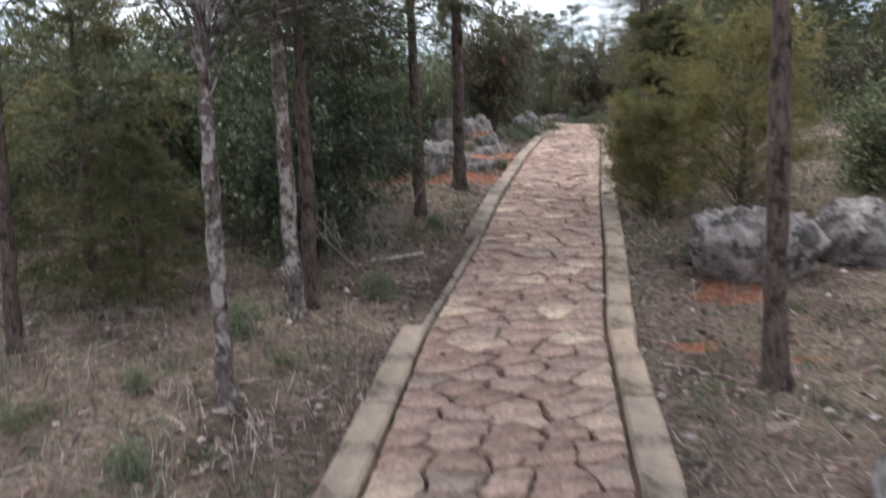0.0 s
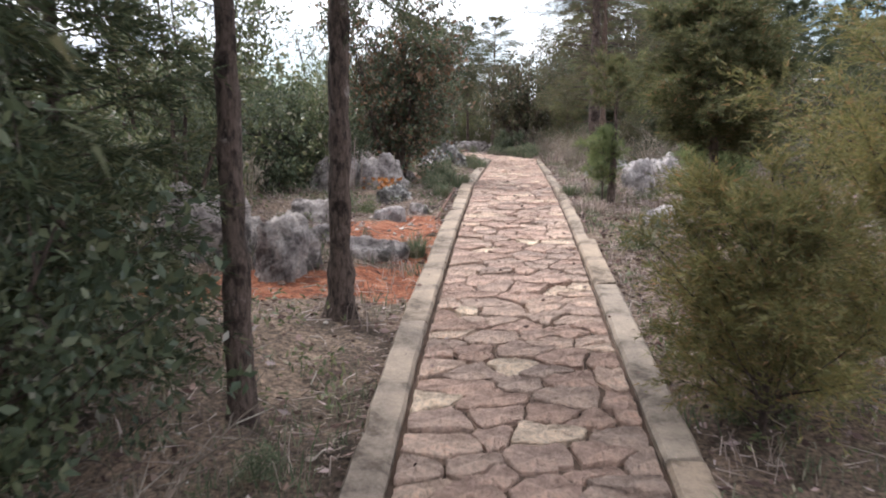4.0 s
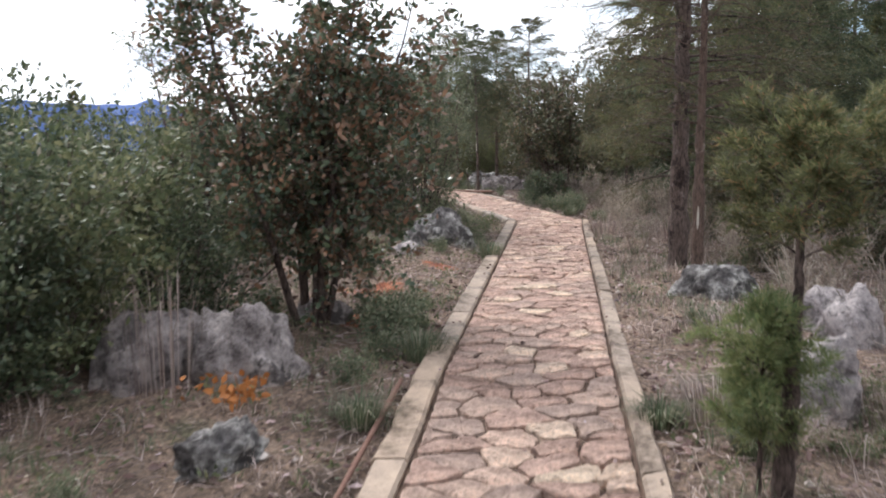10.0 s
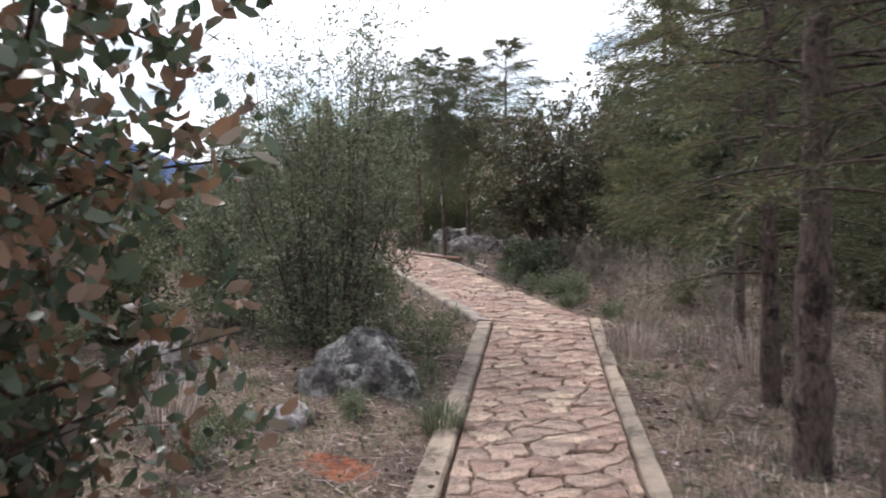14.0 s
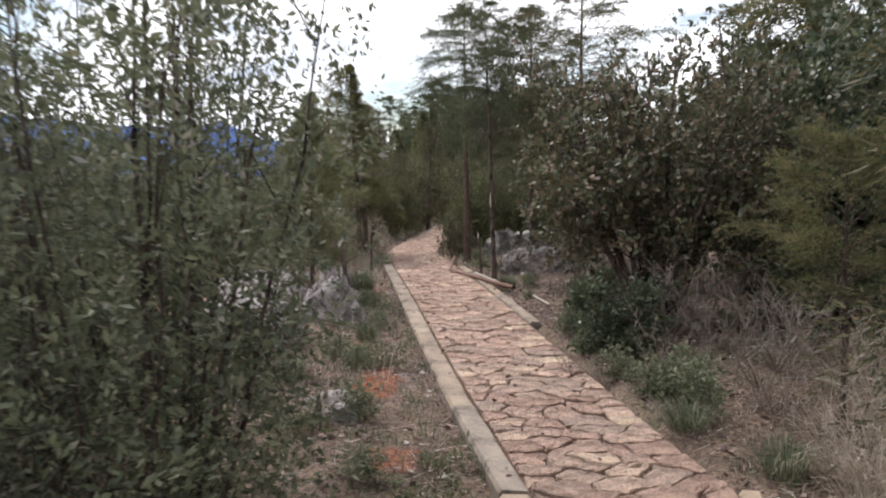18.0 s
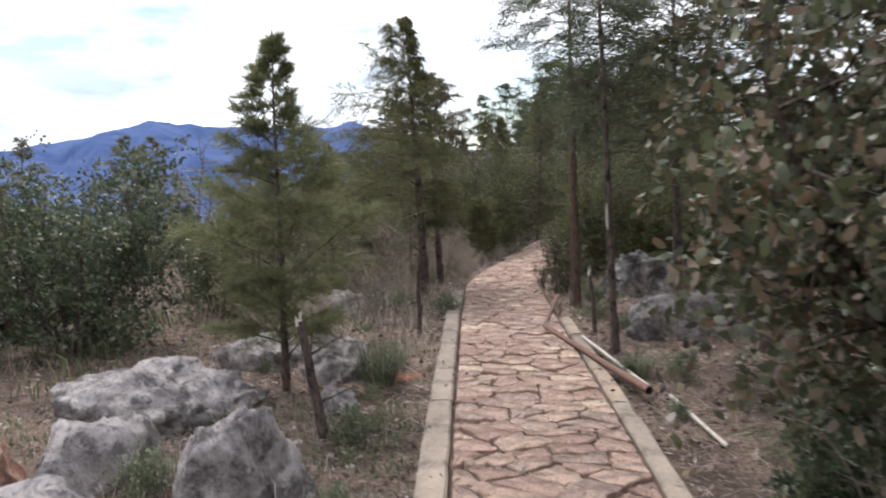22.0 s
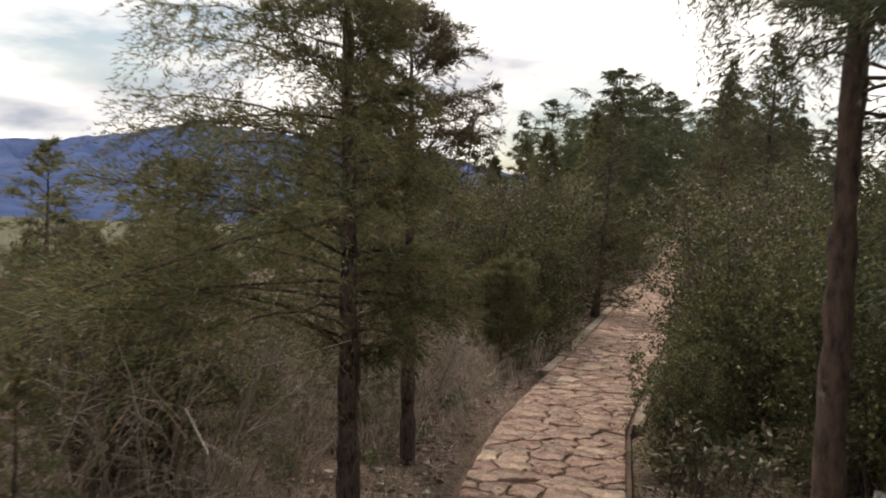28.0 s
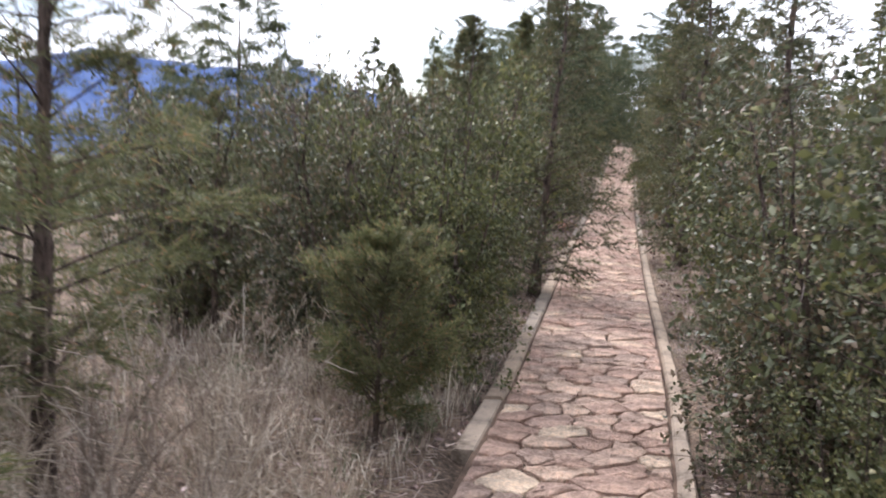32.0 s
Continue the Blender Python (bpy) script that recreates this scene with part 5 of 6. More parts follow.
brown = plant("juniper_shrub", "dense brown-green juniper scrub among dead twigs", "shrub", "", 0.15, 35.0,
              *conifer(122, 1.3, 0.03, 0.04, 0.62, dome, 90, 26, 18, (0.03, 0.006), 0.5, 0.12), M_BARK, M_BROWN)
again(brown, -0.5, 36.1, 2.0, 0.9)
for x, y, s in ((4.3, 36.0, 0.9), (4.9, 37.0, 1.1), (5.3, 35.4, 0.9)):
    again(hedge_a, x, y, x * 5 + y, s)
SOFT = "soft young cypresses in the dry brush"
soft = plant("young_cypress", "soft olive young cypress among dead brush", "tree", SOFT, 0.55, 34.9,
             *conifer(109, 1.8, 0.03, 0.06, 0.62, spindle, 44, 18, 14, (0.042, 0.0075), 0.30, 0.15), M_BARK, M_CEDAR)
for x, y, s in ((0.95, 36.9, 0.8), (0.25, 38.3, 0.9), (-1.4, 36.6, 1.1), (-0.4, 39.9, 1.1), (-1.9, 38.9, 1.1), (0.75, 33.4, 0.55), (-2.6, 35.2, 1.2), (-0.1, 33.4, 0.7),
                (-3.3, 37.4, 1.3), (0.1, 41.6, 1.0), (-3.4, 33.2, 1.2), (-2.8, 41.0, 1.2), (-4.4, 35.6, 1.3), (-4.6, 39.4, 1.3)):
    again(soft, x, y, x * 5 + y, s)
stalks = plant("dry_stalks", "bleached tangle of dry grass stalks and dead stems", "brush", BRUSH2, 1.15, 37.1, twiggy(110, 0.62, 0.42, 26, 150, 0.0035), None, M_STALK, None, "stem", fine_name="twig_tangle")
for x, y, s in ((1.5, 37.9, 0.85), (0.75, 37.8, 1.1), (1.2, 38.6, 0.9), (1.6, 38.7, 0.7), (0.4, 38.0, 1.2), (0.9, 39.3, 1.0), (1.35, 36.6, 0.7), (0.55, 36.7, 1.1), (0.95, 35.6, 1.0), (1.25, 34.3, 0.8), (0.5, 35.3, 1.2), (1.55, 33.3, 0.6), (1.3, 40.0, 0.8), (0.0, 37.0, 1.3), (0.9, 32.2, 0.8), (0.3, 33.9, 1.1), (1.75, 36.9, 0.5)):
    again(stalks, x, y, x * 5 + y, s, 1.1)
again(stalks, 0.35, 16.1, 1.0, 0.45, 2.2)
again(thick_b, 0.1, 16.1, 2.0, 0.72)
again(thick_b, -0.5, 14.9, 0.6, 0.8)
again(thick_b, -1.3, 13.0, 3.6, 0.7)
for x, y, s in ((5.1, 23.4, 0.9), (5.5, 24.0, 1.0), (4.95, 22.9, 0.7), (5.8, 23.2, 1.1), (5.9, 24.8, 0.9)):
    again(stalks, x, y, x * 5 + y, s, 1.1)
for x, y, s in ((-0.7, 13.7, 0.9), (4.3, 13.3, 0.6), (4.6, 16.4, 0.8), (4.9, 22.6, 0.8), (5.2, 19.2, 0.8)):
    again(stalks, x, y, x * 5 + y, s, 1.1)

# ---- woods behind: conifers right, lower growth left ----
WOODS = "woods around the path"
far_a = plant("cypress", "dark cypress in the woods", "tree", WOODS, 8.40, 24.90,
              *conifer(111, 5.2, 0.08, 0.05, 1.4, dome, 110, 22, 14, (0.085, 0.019), 0.12, 0.22, (0.1, 0), 0.08, sides=3), M_BARK, M_DARK)
far_b = plant("cypress", "olive cypress in the woods", "tree", WOODS, 9.20, 26.60,
              *conifer(112, 4.2, 0.06, 0.03, 1.25, cone, 110, 22, 14, (0.085, 0.019), 0.2, 0.2, (0.0, 0), 0.04, sides=3), M_BARK, M_CEDAR)
far_c = plant("cypress", "tall thin-topped cypress in the woods", "tree", WOODS, 10.2, 31.0,
              *conifer(113, 6.0, 0.09, 0.05, 1.3, spindle, 120, 22, 14, (0.085, 0.019), 0.1, 0.22, (0.1, 0.1), 0.05, sides=3), M_BARK, M_CEDAR)
low_a = plant("cypress", "distant dark cypress in thick woods", "tree", WOODS, 14.00, 17.52,
              *conifer(115, 5.0, 0.08, 0.04, 1.5, cone, 46, 11, 6, (0.26, 0.065), 0.12, 0.22, (0.1, 0), 0.0, sides=3), M_BARK, M_DARK)
low_b = plant("tree", "distant leafy tree down the slope", "tree", WOODS, -17.14, 20.85,
              *broadleaf(116, 3.4, 1.7, 5, 90, 20, (0.26, 0.15), 0.05, 0.05, 0.8, 0.85), M_BARK, M_BUSH_LIGHT, "stem", "foliage")
far_d = plant("oak", "dark leafy oak in the woods", "tree", WOODS, 7.60, 29.76,
              *broadleaf(114, 3.2, 1.5, 6, 260, 48, (0.09, 0.048), 0.04, 0.12, 0.8, 0.8), M_BARK, M_BUSH, "stem", "foliage")
under = plant("bush", "dull green bush under the trees", "bush", UNDER, 7.13, 10.05,
              *broadleaf(117, 1.7, 1.05, 6, 190, 40, (0.075, 0.038), 0.02, 0.04, 0.9, 0.85), M_BARK, M_BUSH_LIGHT, "stem", "foliage")
under_dark = plant("bush", "dark bush in the shade of the trees", "bush", UNDER, 7.35, 18.35,
                   *broadleaf(118, 1.6, 1.0, 6, 190, 40, (0.075, 0.038), 0.02, 0.04, 0.9, 0.85), M_BARK, M_OAK_DULL, "stem", "foliage")
spire_tree = plant("cypress", "dark conical cypress rising over the bushes", "tree", WOODS, 4.45, 47.2,
                   *conifer(121, 4.2, 0.07, 0.03, 1.15, cone, 210, 10, 11, (0.06, 0.015), 0.30, 0.10, (0.25, 0.1), 0.0, sides=3, wob=0.05), M_BARK, M_FOREST)
wr = np.random.RandomState(77)
for x, y, s, k in ((2.5, 44.4, 0.80, 2), (1.8, 42.4, 0.58, 2), (4.95, 45.0, 1.0, 2), (5.1, 52.4, 1.2, 2), (0.3, 48.5, 0.6, 1), (2.2, 52.6, 0.9, 1), (6.4, 51.5, 0.7, 0), (6.6, 55.0, 0.8, 1), (2.6, 57.0, 1.0, 0), (5.9, 57.5, 1.0, 1),
                   (3.4, 62.0, 1.0, 1), (6.7, 62.5, 1.0, 0), (4.2, 67.0, 1.05, 0), (7.3, 67.0, 1.0, 1), (4.8, 72.0, 1.1, 1), (7.9, 72.0, 1.0, 0), (5.4, 77.0, 1.1, 0), (8.4, 77.0, 1.1, 1),
                   (6.9, 84.0, 1.0, 1), (5.7, 83.0, 1.1, 0), (8.3, 84.5, 1.1, 0), (7.6, 87.0, 1.3, 1), (6.3, 88.0, 1.3, 1)):
    again((far_a, far_b, spire_tree)[k], x, y, x * 7 + y, s, 1.05)
placed = [(7.4, 18.5), (6.4, 14.0), (9.0, 24.0), (8.0, 33.5), (4.66, 20.6), (5.25, 23.0), (5.95, 25.3), (5.55, 31.0), (6.9, 32.6), (5.34, 34.8)]


def scatter(count, box, gap, kinds, sizes, ok):
    """Copies of the woodland trees, none closer than gap to another."""
    n = 0
    for _ in range(count * 40):
        if n >= count:
            break
        x, y = wr.uniform(box[0], box[1]), wr.uniform(box[2], box[3])
        off = x - float(mid_x(y))
        if not ok(x, y, off) or any((x - a) ** 2 + (y - b) ** 2 < gap * gap for a, b in placed):
            continue
        placed.append((x, y))
        again(kinds[wr.randint(len(kinds))], x, y, wr.uniform(0, 6.28), wr.uniform(*sizes) * (0.5 if off > 0 and y < 22 else 0.8 if off > 0 and y < 26 else 1.0), wr.uniform(0.9, 1.15))
        n += 1


scatter(54, (3, 15, 4, 62), 1.45, (far_a, far_b, far_c, far_a, far_d), (0.7, 1.1), lambda x, y, o: 3.0 < o < 10 and not (y < 22 and o < 5.2) and not (34 < y < 60 and o < 9.5))
scatter(36, (5, 20, -3, 66), 1.9, (low_a,), (0.7, 1.15), lambda x, y, o: 5.4 < o < 15 and not (34 < y < 60 and o < 16))
scatter(30, (-18, 0, 0, 62), 1.9, (low_b, low_a, low_b), (0.28, 0.45), lambda x, y, o: -16 < o < -5.5)
scatter(34, (8, 36, -4, 90), 2.8, (low_a,), (0.9, 1.4), lambda x, y, o: 9 < o < 28 and not (34 < y < 60 and o < 16))
scatter(9, (-12, 2, 6, 14), 1.6, (far_b, far_d), (0.42, 0.6), lambda x, y, o: -10 < o < -3.0)
scatter(14, (-4, 12, 56, 84), 1.9, (far_a, far_b, far_c), (0.75, 1.1), lambda x, y, o: 2.6 < abs(o) < 8)
scatter(24, (-14, 26, 66, 110), 3.0, (low_a,), (0.9, 1.3), lambda x, y, o: abs(o) > 2.5)
scatter(12, (-5, 3.4, 46, 62), 2.0, (far_b, far_b, far_a), (0.5, 0.75), lambda x, y, o: -7 < o < -1.6)
scatter(9, (-9, 1.2, 13, 30), 2.4, (far_b, far_d), (0.42, 0.6), lambda x, y, o: -11 < o < -4.0)
scatter(16, (-16, 0, 30, 60), 2.2, (far_b, far_d), (0.3, 0.5), lambda x, y, o: -16 < o < -5.0)
scatter(120, (-70, -8, 4, 130), 3.2, (low_b, low_b, low_a), (0.7, 1.15), lambda x, y, o: -65 < o < -13)
for x, y, k in ((5.3, 15.4, 0.32), (5.9, 16.6, 0.4), (5.1, 18.3, 0.3), (6.2, 18.0, 0.45), (5.7, 19.6, 0.36), (6.5, 20.4, 0.5), (5.5, 21.0, 0.3), (6.3, 22.6, 0.5), (5.2, 13.6, 0.34), (6.0, 14.4, 0.42)):
    again(under_dark, x, y, x * 7 + y, k)
for x, y, k in ((4.9, 17.2, 0.8), (5.5, 17.7, 1.0), (4.7, 15.6, 0.7), (5.9, 15.6, 1.0), (5.2, 20.4, 0.8), (5.0, 21.8, 0.7), (5.6, 22.6, 0.9), (4.9, 19.1, 0.6)):
    again(brush, x, y, x * 3 + y, k)
# understory to the right
for i in range(40):
    y = 3 + i * 1.35 + wr.uniform(-0.4, 0.4)
    x = float(mid_x(y)) + wr.uniform(3.0, 6.5)
    if 9.5 < y < 16.5 and x - float(mid_x(y)) < 4.4:
        continue
    again((under, under_dark)[i % 2], x, y, i * 1.3, wr.uniform(0.6, 0.95))

# ---- grass, straw and litter (too many to count) ----
gr = np.random.RandomState(5)


def tufts(name, label, count, box, near, far, mat, height, per, spread, width, avoid_clay=True, centres=None, keep=None):
    """Tufts of bent blades scattered over the ground between two distances from the middle of the path."""
    if centres is None:
        y = gr.uniform(box[0], box[1], count)
        s = np.where(gr.rand(count) < 0.5, -1, 1)
        o = s * (near + (far - near) * gr.rand(count) ** 1.25)
        x = mid_x(y) + o
    else:
        x, y = centres
    ok = np.ones(len(x), bool)
    if avoid_clay:
        ok &= clay_at(x, y) < 0.45 + 0.3 * gr.rand(len(x))
    if keep is not None:
        ok &= keep(x, y)
    x, y = x[ok], y[ok]
    n = len(x)
    bx = np.repeat(x, per) + gr.normal(size=n * per) * spread
    by = np.repeat(y, per) + gr.normal(size=n * per) * spread
    clear = np.abs(bx - mid_x(by)) > HALF + KERB - 0.01
    bx, by = bx[clear], by[clear]
    m = len(bx)
    tall = np.repeat(0.6 + 0.8 * gr.rand(n), per)[clear]
    h = height * tall * (0.5 + 0.8 * gr.rand(m))
    lean = gr.normal(size=(m, 2)) * 0.45
    d1 = unit(np.column_stack([lean * 0.6, np.ones(m)]))
    d2 = unit(np.column_stack([lean * 2.6, np.full(m, 0.55) - np.abs(lean).sum(1) * 0.6]))
    base = np.column_stack([bx, by, land(bx, by) - 0.01])
    side = unit(np.column_stack([gr.normal(size=(m, 2)), np.zeros(m)])) * (width * (0.6 + 0.8 * gr.rand(m)))[:, None] * 0.5
    midp = base + d1 * (h * 0.55)[:, None]
    tip = midp + d2 * (h * 0.5)[:, None]
    v = np.stack([base - side, base + side, midp - side * 0.7, midp + side * 0.7, tip], 1).reshape(-1, 3)
    q = np.arange(m)[:, None] * 5
    f = np.concatenate([q + np.array([[0, 1, 3]]), q + np.array([[0, 3, 2]]), q + np.array([[2, 3, 4]])])
    ob = new(name, build_mesh(name, [(v, f)], mat))
    return tagged(ob, label, "grass", kind="stuff")


def patchy(scale, level, shift=0):
    return lambda x, y: value_noise(x * scale + shift, y * scale + shift) + 0.5 > level + 0.18 * (gr.rand(len(x)) - 0.5)


tufts("dry_grass", "short dry straw over the forest floor", 9000, (-1, 58), 0.64, 4.0, M_STRAW, 0.085, 8, 0.055, 0.0055, keep=patchy(0.9, 0.42))
tufts("tall_dry_grass", "tall bleached grass between the rocks", 1100, (9, 60), 1.1, 5.0, M_STRAW, 0.27, 14, 0.06, 0.006, keep=patchy(0.6, 0.55, 7))
tufts("green_grass", "low green grass beside the kerbs", 6000, (-1, 60), 0.66, 3.2, M_GRASS, 0.12, 12, 0.045, 0.006, keep=patchy(0.8, 0.50, 20))
tufts("rough_grass", "rough dry growth deeper in the woods", 3800, (-1, 75), 4.0, 11.0, M_STRAW, 0.28, 9, 0.10, 0.012, keep=patchy(0.5, 0.40, 33))
tufts("undergrowth", "low green undergrowth deeper in the woods", 2600, (-1, 75), 3.4, 12.0, M_BUSH_LIGHT, 0.30, 10, 0.12, 0.018, keep=patchy(0.5, 0.48, 50))

tufts("straw_patches", "pale straw on the open ground beside the path", 1500, (8, 26), 0.75, 4.2, M_STRAW, 0.13, 18, 0.07, 0.0055,
      keep=lambda x, y: (x > mid_x(y)) & patchy(0.8, 0.50, 90)(x, y))
tufts("forest_grass", "grey-green tufts of old grass under the first trees", 620, (1.5, 11), 0.85, 4.8, M_GRASS, 0.15, 16, 0.08, 0.0055,
      keep=lambda x, y: (x < mid_x(y)) & patchy(1.0, 0.42, 120)(x, y))
tufts("withered_grass", "withered brown-grey grass under the first trees", 420, (1.5, 11), 0.80, 4.6, M_STRAW, 0.16, 16, 0.08, 0.0055, keep=patchy(1.1, 0.50, 140))
tufts("green_patches", "patches of low green grass on the open ground", 420, (11, 23), 0.72, 2.8, M_GRASS, 0.11, 16, 0.07, 0.0055,
      keep=lambda x, y: (x > mid_x(y)) & patchy(0.9, 0.46, 160)(x, y))
tufts("bleached_grass", "bleached dry grass on the slope beside the last stretch", 1300, (31, 42), 0.75, 3.4, M_STALK, 0.30, 14, 0.07, 0.0055,
      keep=lambda x, y: (x < mid_x(y)) & patchy(0.7, 0.30, 60)(x, y))

# gravel and broken stone along the edges
pb = np.random.RandomState(15)
pn = 1500
py = pb.uniform(-1, 46, pn)
px = mid_x(py) + np.where(pb.rand(pn) < 0.55, -1, 1) * (0.66 + 1.5 * pb.rand(pn) ** 1.6)
extra_y = pb.uniform(10.2, 13.2, 80)
extra_x = mid_x(extra_y) - 0.66 - 1.0 * pb.rand(80)
px, py = np.concatenate([px, extra_x]), np.concatenate([py, extra_y])
octa = np.array([(1, 0, 0), (0.4, 0.8, 0.1), (-0.6, 0.7, -0.1), (-1, -0.1, 0.1), (-0.4, -0.8, 0), (0.6, -0.7, 0.1), (0.1, 0.1, 0.75), (0, 0, -0.6)])
caps = np.array([(i, (i + 1) % 6, 6) for i in range(6)] + [((i + 1) % 6, i, 7) for i in range(6)])
grit_v, grit_f = [], []
for i, (x, y, s, a) in enumerate(zip(px, py, 0.006 + 0.026 * pb.rand(len(px)) ** 3, pb.rand(len(px)) * 6.28)):
    v = octa * (1 + 0.25 * pb.normal(size=(8, 1))) * s
    c, d = math.cos(a), math.sin(a)
    v = np.column_stack([v[:, 0] * c - v[:, 1] * d + x, v[:, 0] * d + v[:, 1] * c + y, v[:, 2] + ground_at(x, y) + s * 0.25])
    grit_v.append(v)
    grit_f.append(caps + i * 8)
tagged(new("pebbles", build_mesh("pebbles", [(np.concatenate(grit_v), np.concatenate(grit_f))], M_PEBBLE, False)), "loose pebbles and broken stone beside the path", "pebbles", kind="stuff")

# dry leaves blown onto the path
fy = gr.uniform(-1, 40, 420)
fo = np.where(gr.rand(420) < 0.7, np.where(gr.rand(420) < 0.5, -1, 1) * gr.uniform(0.36, 0.62, 420), gr.uniform(-0.45, 0.45, 420))
fp = np.column_stack([mid_x(fy) + fo, fy, path_z(fy) + 0.028])
fl = 0.018 + 0.03 * gr.rand(420)
tagged(new("fallen_leaves", build_mesh("fallen_leaves", [blades(fp, np.column_stack([gr.normal(size=(420, 2)), gr.normal(size=420) * 0.12]), fl, fl * 0.5, gr, 0.2)], M_LITTER)),
       "few dry leaves lying on the flagstones and kerbs", "leaf litter", kind="stuff")

# small leafy weeds
wc = 2600
wy0 = gr.uniform(-1, 58, wc)
wx0 = mid_x(wy0) + np.where(gr.rand(wc) < 0.5, -1, 1) * (0.66 + 3.2 * gr.rand(wc) ** 1.2)
ok_w = patchy(0.7, 0.50, 70)(wx0, wy0) & (clay_at(wx0, wy0) < 0.3)
wx0, wy0 = np.repeat(wx0[ok_w], 16), np.repeat(wy0[ok_w], 16)
wx0, wy0 = wx0 + gr.normal(size=len(wx0)) * 0.05, wy0 + gr.normal(size=len(wy0)) * 0.05
off_path = np.abs(wx0 - mid_x(wy0)) > HALF + KERB + 0.02
wx0, wy0 = wx0[off_path], wy0[off_path]
wp = np.column_stack([wx0, wy0, land(wx0, wy0) + 0.10 * gr.rand(len(wx0))])
wd0 = gr.normal(size=(len(wx0), 3)) + np.array([0, 0, 0.5])
tagged(new("weeds", build_mesh("weeds", [blades(wp, wd0, 0.025 + 0.03 * gr.rand(len(wx0)), 0.016, gr, 0.15)], M_BUSH_LIGHT)),
       "small leafy green weeds in the litter", "weeds", kind="stuff")

# leaf litter
lc = 52000
ly = gr.uniform(-1, 58, lc)
lx = mid_x(ly) + np.where(gr.rand(lc) < 0.5, -1, 1) * (0.64 + 3.4 * gr.rand(lc) ** 1.3)
ok_l = (clay_at(lx, ly) < 0.5) | (gr.rand(lc) < 0.15)
lx, ly = lx[ok_l], ly[ok_l]
lp = np.column_stack([lx, ly, land(lx, ly) + 0.008 + 0.012 * gr.rand(len(lx))])
ld = np.column_stack([gr.normal(size=(len(lx), 2)), gr.normal(size=len(lx)) * 0.2])
ll = 0.02 + 0.055 * gr.rand(len(lx)) ** 1.5
tagged(new("leaf_litter", build_mesh("leaf_litter", [blades(lp, ld, ll, ll * 0.45, gr, 0.15)], M_LITTER)),
       "brown dead leaves scattered over the ground", "leaf litter", kind="stuff")
# straw lying flat and tangled on the ground
sn = 120000
sy = gr.uniform(-1, 52, sn)
sx = mid_x(sy) + np.where(gr.rand(sn) < 0.5, -1, 1) * (0.65 + 3.6 * gr.rand(sn) ** 1.3)
ok_s = (clay_at(sx, sy) < 0.42 + 0.25 * gr.rand(sn)) & (value_noise(sx * 1.1 + 5, sy * 1.1) + 0.35 * value_noise(sx * 3.7, sy * 3.7) > -0.16 + 0.22 * gr.normal(size=sn))
sx, sy = sx[ok_s], sy[ok_s]
sp = np.column_stack([sx, sy, land(sx, sy) + 0.006 + 0.022 * gr.rand(len(sx))])
sd = np.column_stack([gr.normal(size=(len(sx), 2)), gr.normal(size=len(sx)) * 0.22 + 0.05])
tagged(new("lying_straw", build_mesh("lying_straw", [slivers(sp, sd, 0.05 + 0.13 * gr.rand(len(sx)) ** 1.6, 0.0065, gr)], M_STRAW)),
       "flat tangle of dry straw on the ground", "straw", kind="stuff")
tc_n = 2600
ty = gr.uniform(-1, 58, tc_n)
tx = mid_x(ty) + np.where(gr.rand(tc_n) < 0.5, -1, 1) * (0.66 + 3.6 * gr.rand(tc_n))
twig_chunks = []
for x, y, a, s in zip(tx, ty, gr.rand(tc_n) * 6.28, 0.05 + 0.16 * gr.rand(tc_n)):
    z = ground_at(x, y) + 0.012
    p0, p1 = np.array([x, y, z]), np.array([x + math.cos(a) * s, y + math.sin(a) * s, ground_at(x + math.cos(a) * s, y + math.sin(a) * s) + 0.02])
    twig_chunks.append(tube([p0, (p0 + p1) / 2 + np.array([0.01, 0.0, 0.015]), p1], [0.004, 0.0035, 0.002], 4))
tagged(new("fallen_twigs", build_mesh("fallen_twigs", twig_chunks, M_TWIG)), "small grey twigs on the forest floor", "twigs", kind="stuff")


def grass_clump(name, label, x, y, h, r, count, mat, seed, width=0.006, wide=0.35):
    """One arching clump of grass as a thing of its own."""
    rng = np.random.RandomState(seed)
    a = rng.rand(count) * 6.28
    rr = r * wide * np.sqrt(rng.rand(count))
    base = np.column_stack([np.cos(a) * rr, np.sin(a) * rr, np.full(count, -0.02)])
    out = np.column_stack([np.cos(a), np.sin(a), np.zeros(count)])
    hh = h * (0.6 + 0.6 * rng.rand(count))
    mid = base + out * (r * 0.3 * rng.rand(count))[:, None] + np.column_stack([np.zeros((count, 2)), hh * 0.75])
    tip = mid + out * (r * 0.7 * rng.rand(count))[:, None] + np.column_stack([np.zeros((count, 2)), hh * (0.35 - 0.5 * rng.rand(count))])
    side = np.column_stack([-np.sin(a), np.cos(a), np.zeros(count)]) * width * 0.5
    v = np.stack([base - side, base + side, mid - side * 0.8, mid + side * 0.8, tip], 1).reshape(-1, 3)
    q = np.arange(count)[:, None] * 5
    f = np.concatenate([q + np.array([[0, 1, 3]]), q + np.array([[0, 3, 2]]), q + np.array([[2, 3, 4]])])
    ob = new(name, build_mesh(name, [(v, f)], mat))
    ob.location = (x, y, ground_at(x, y))
    return tagged(ob, label, "grass clump", "grass clumps beside the path")


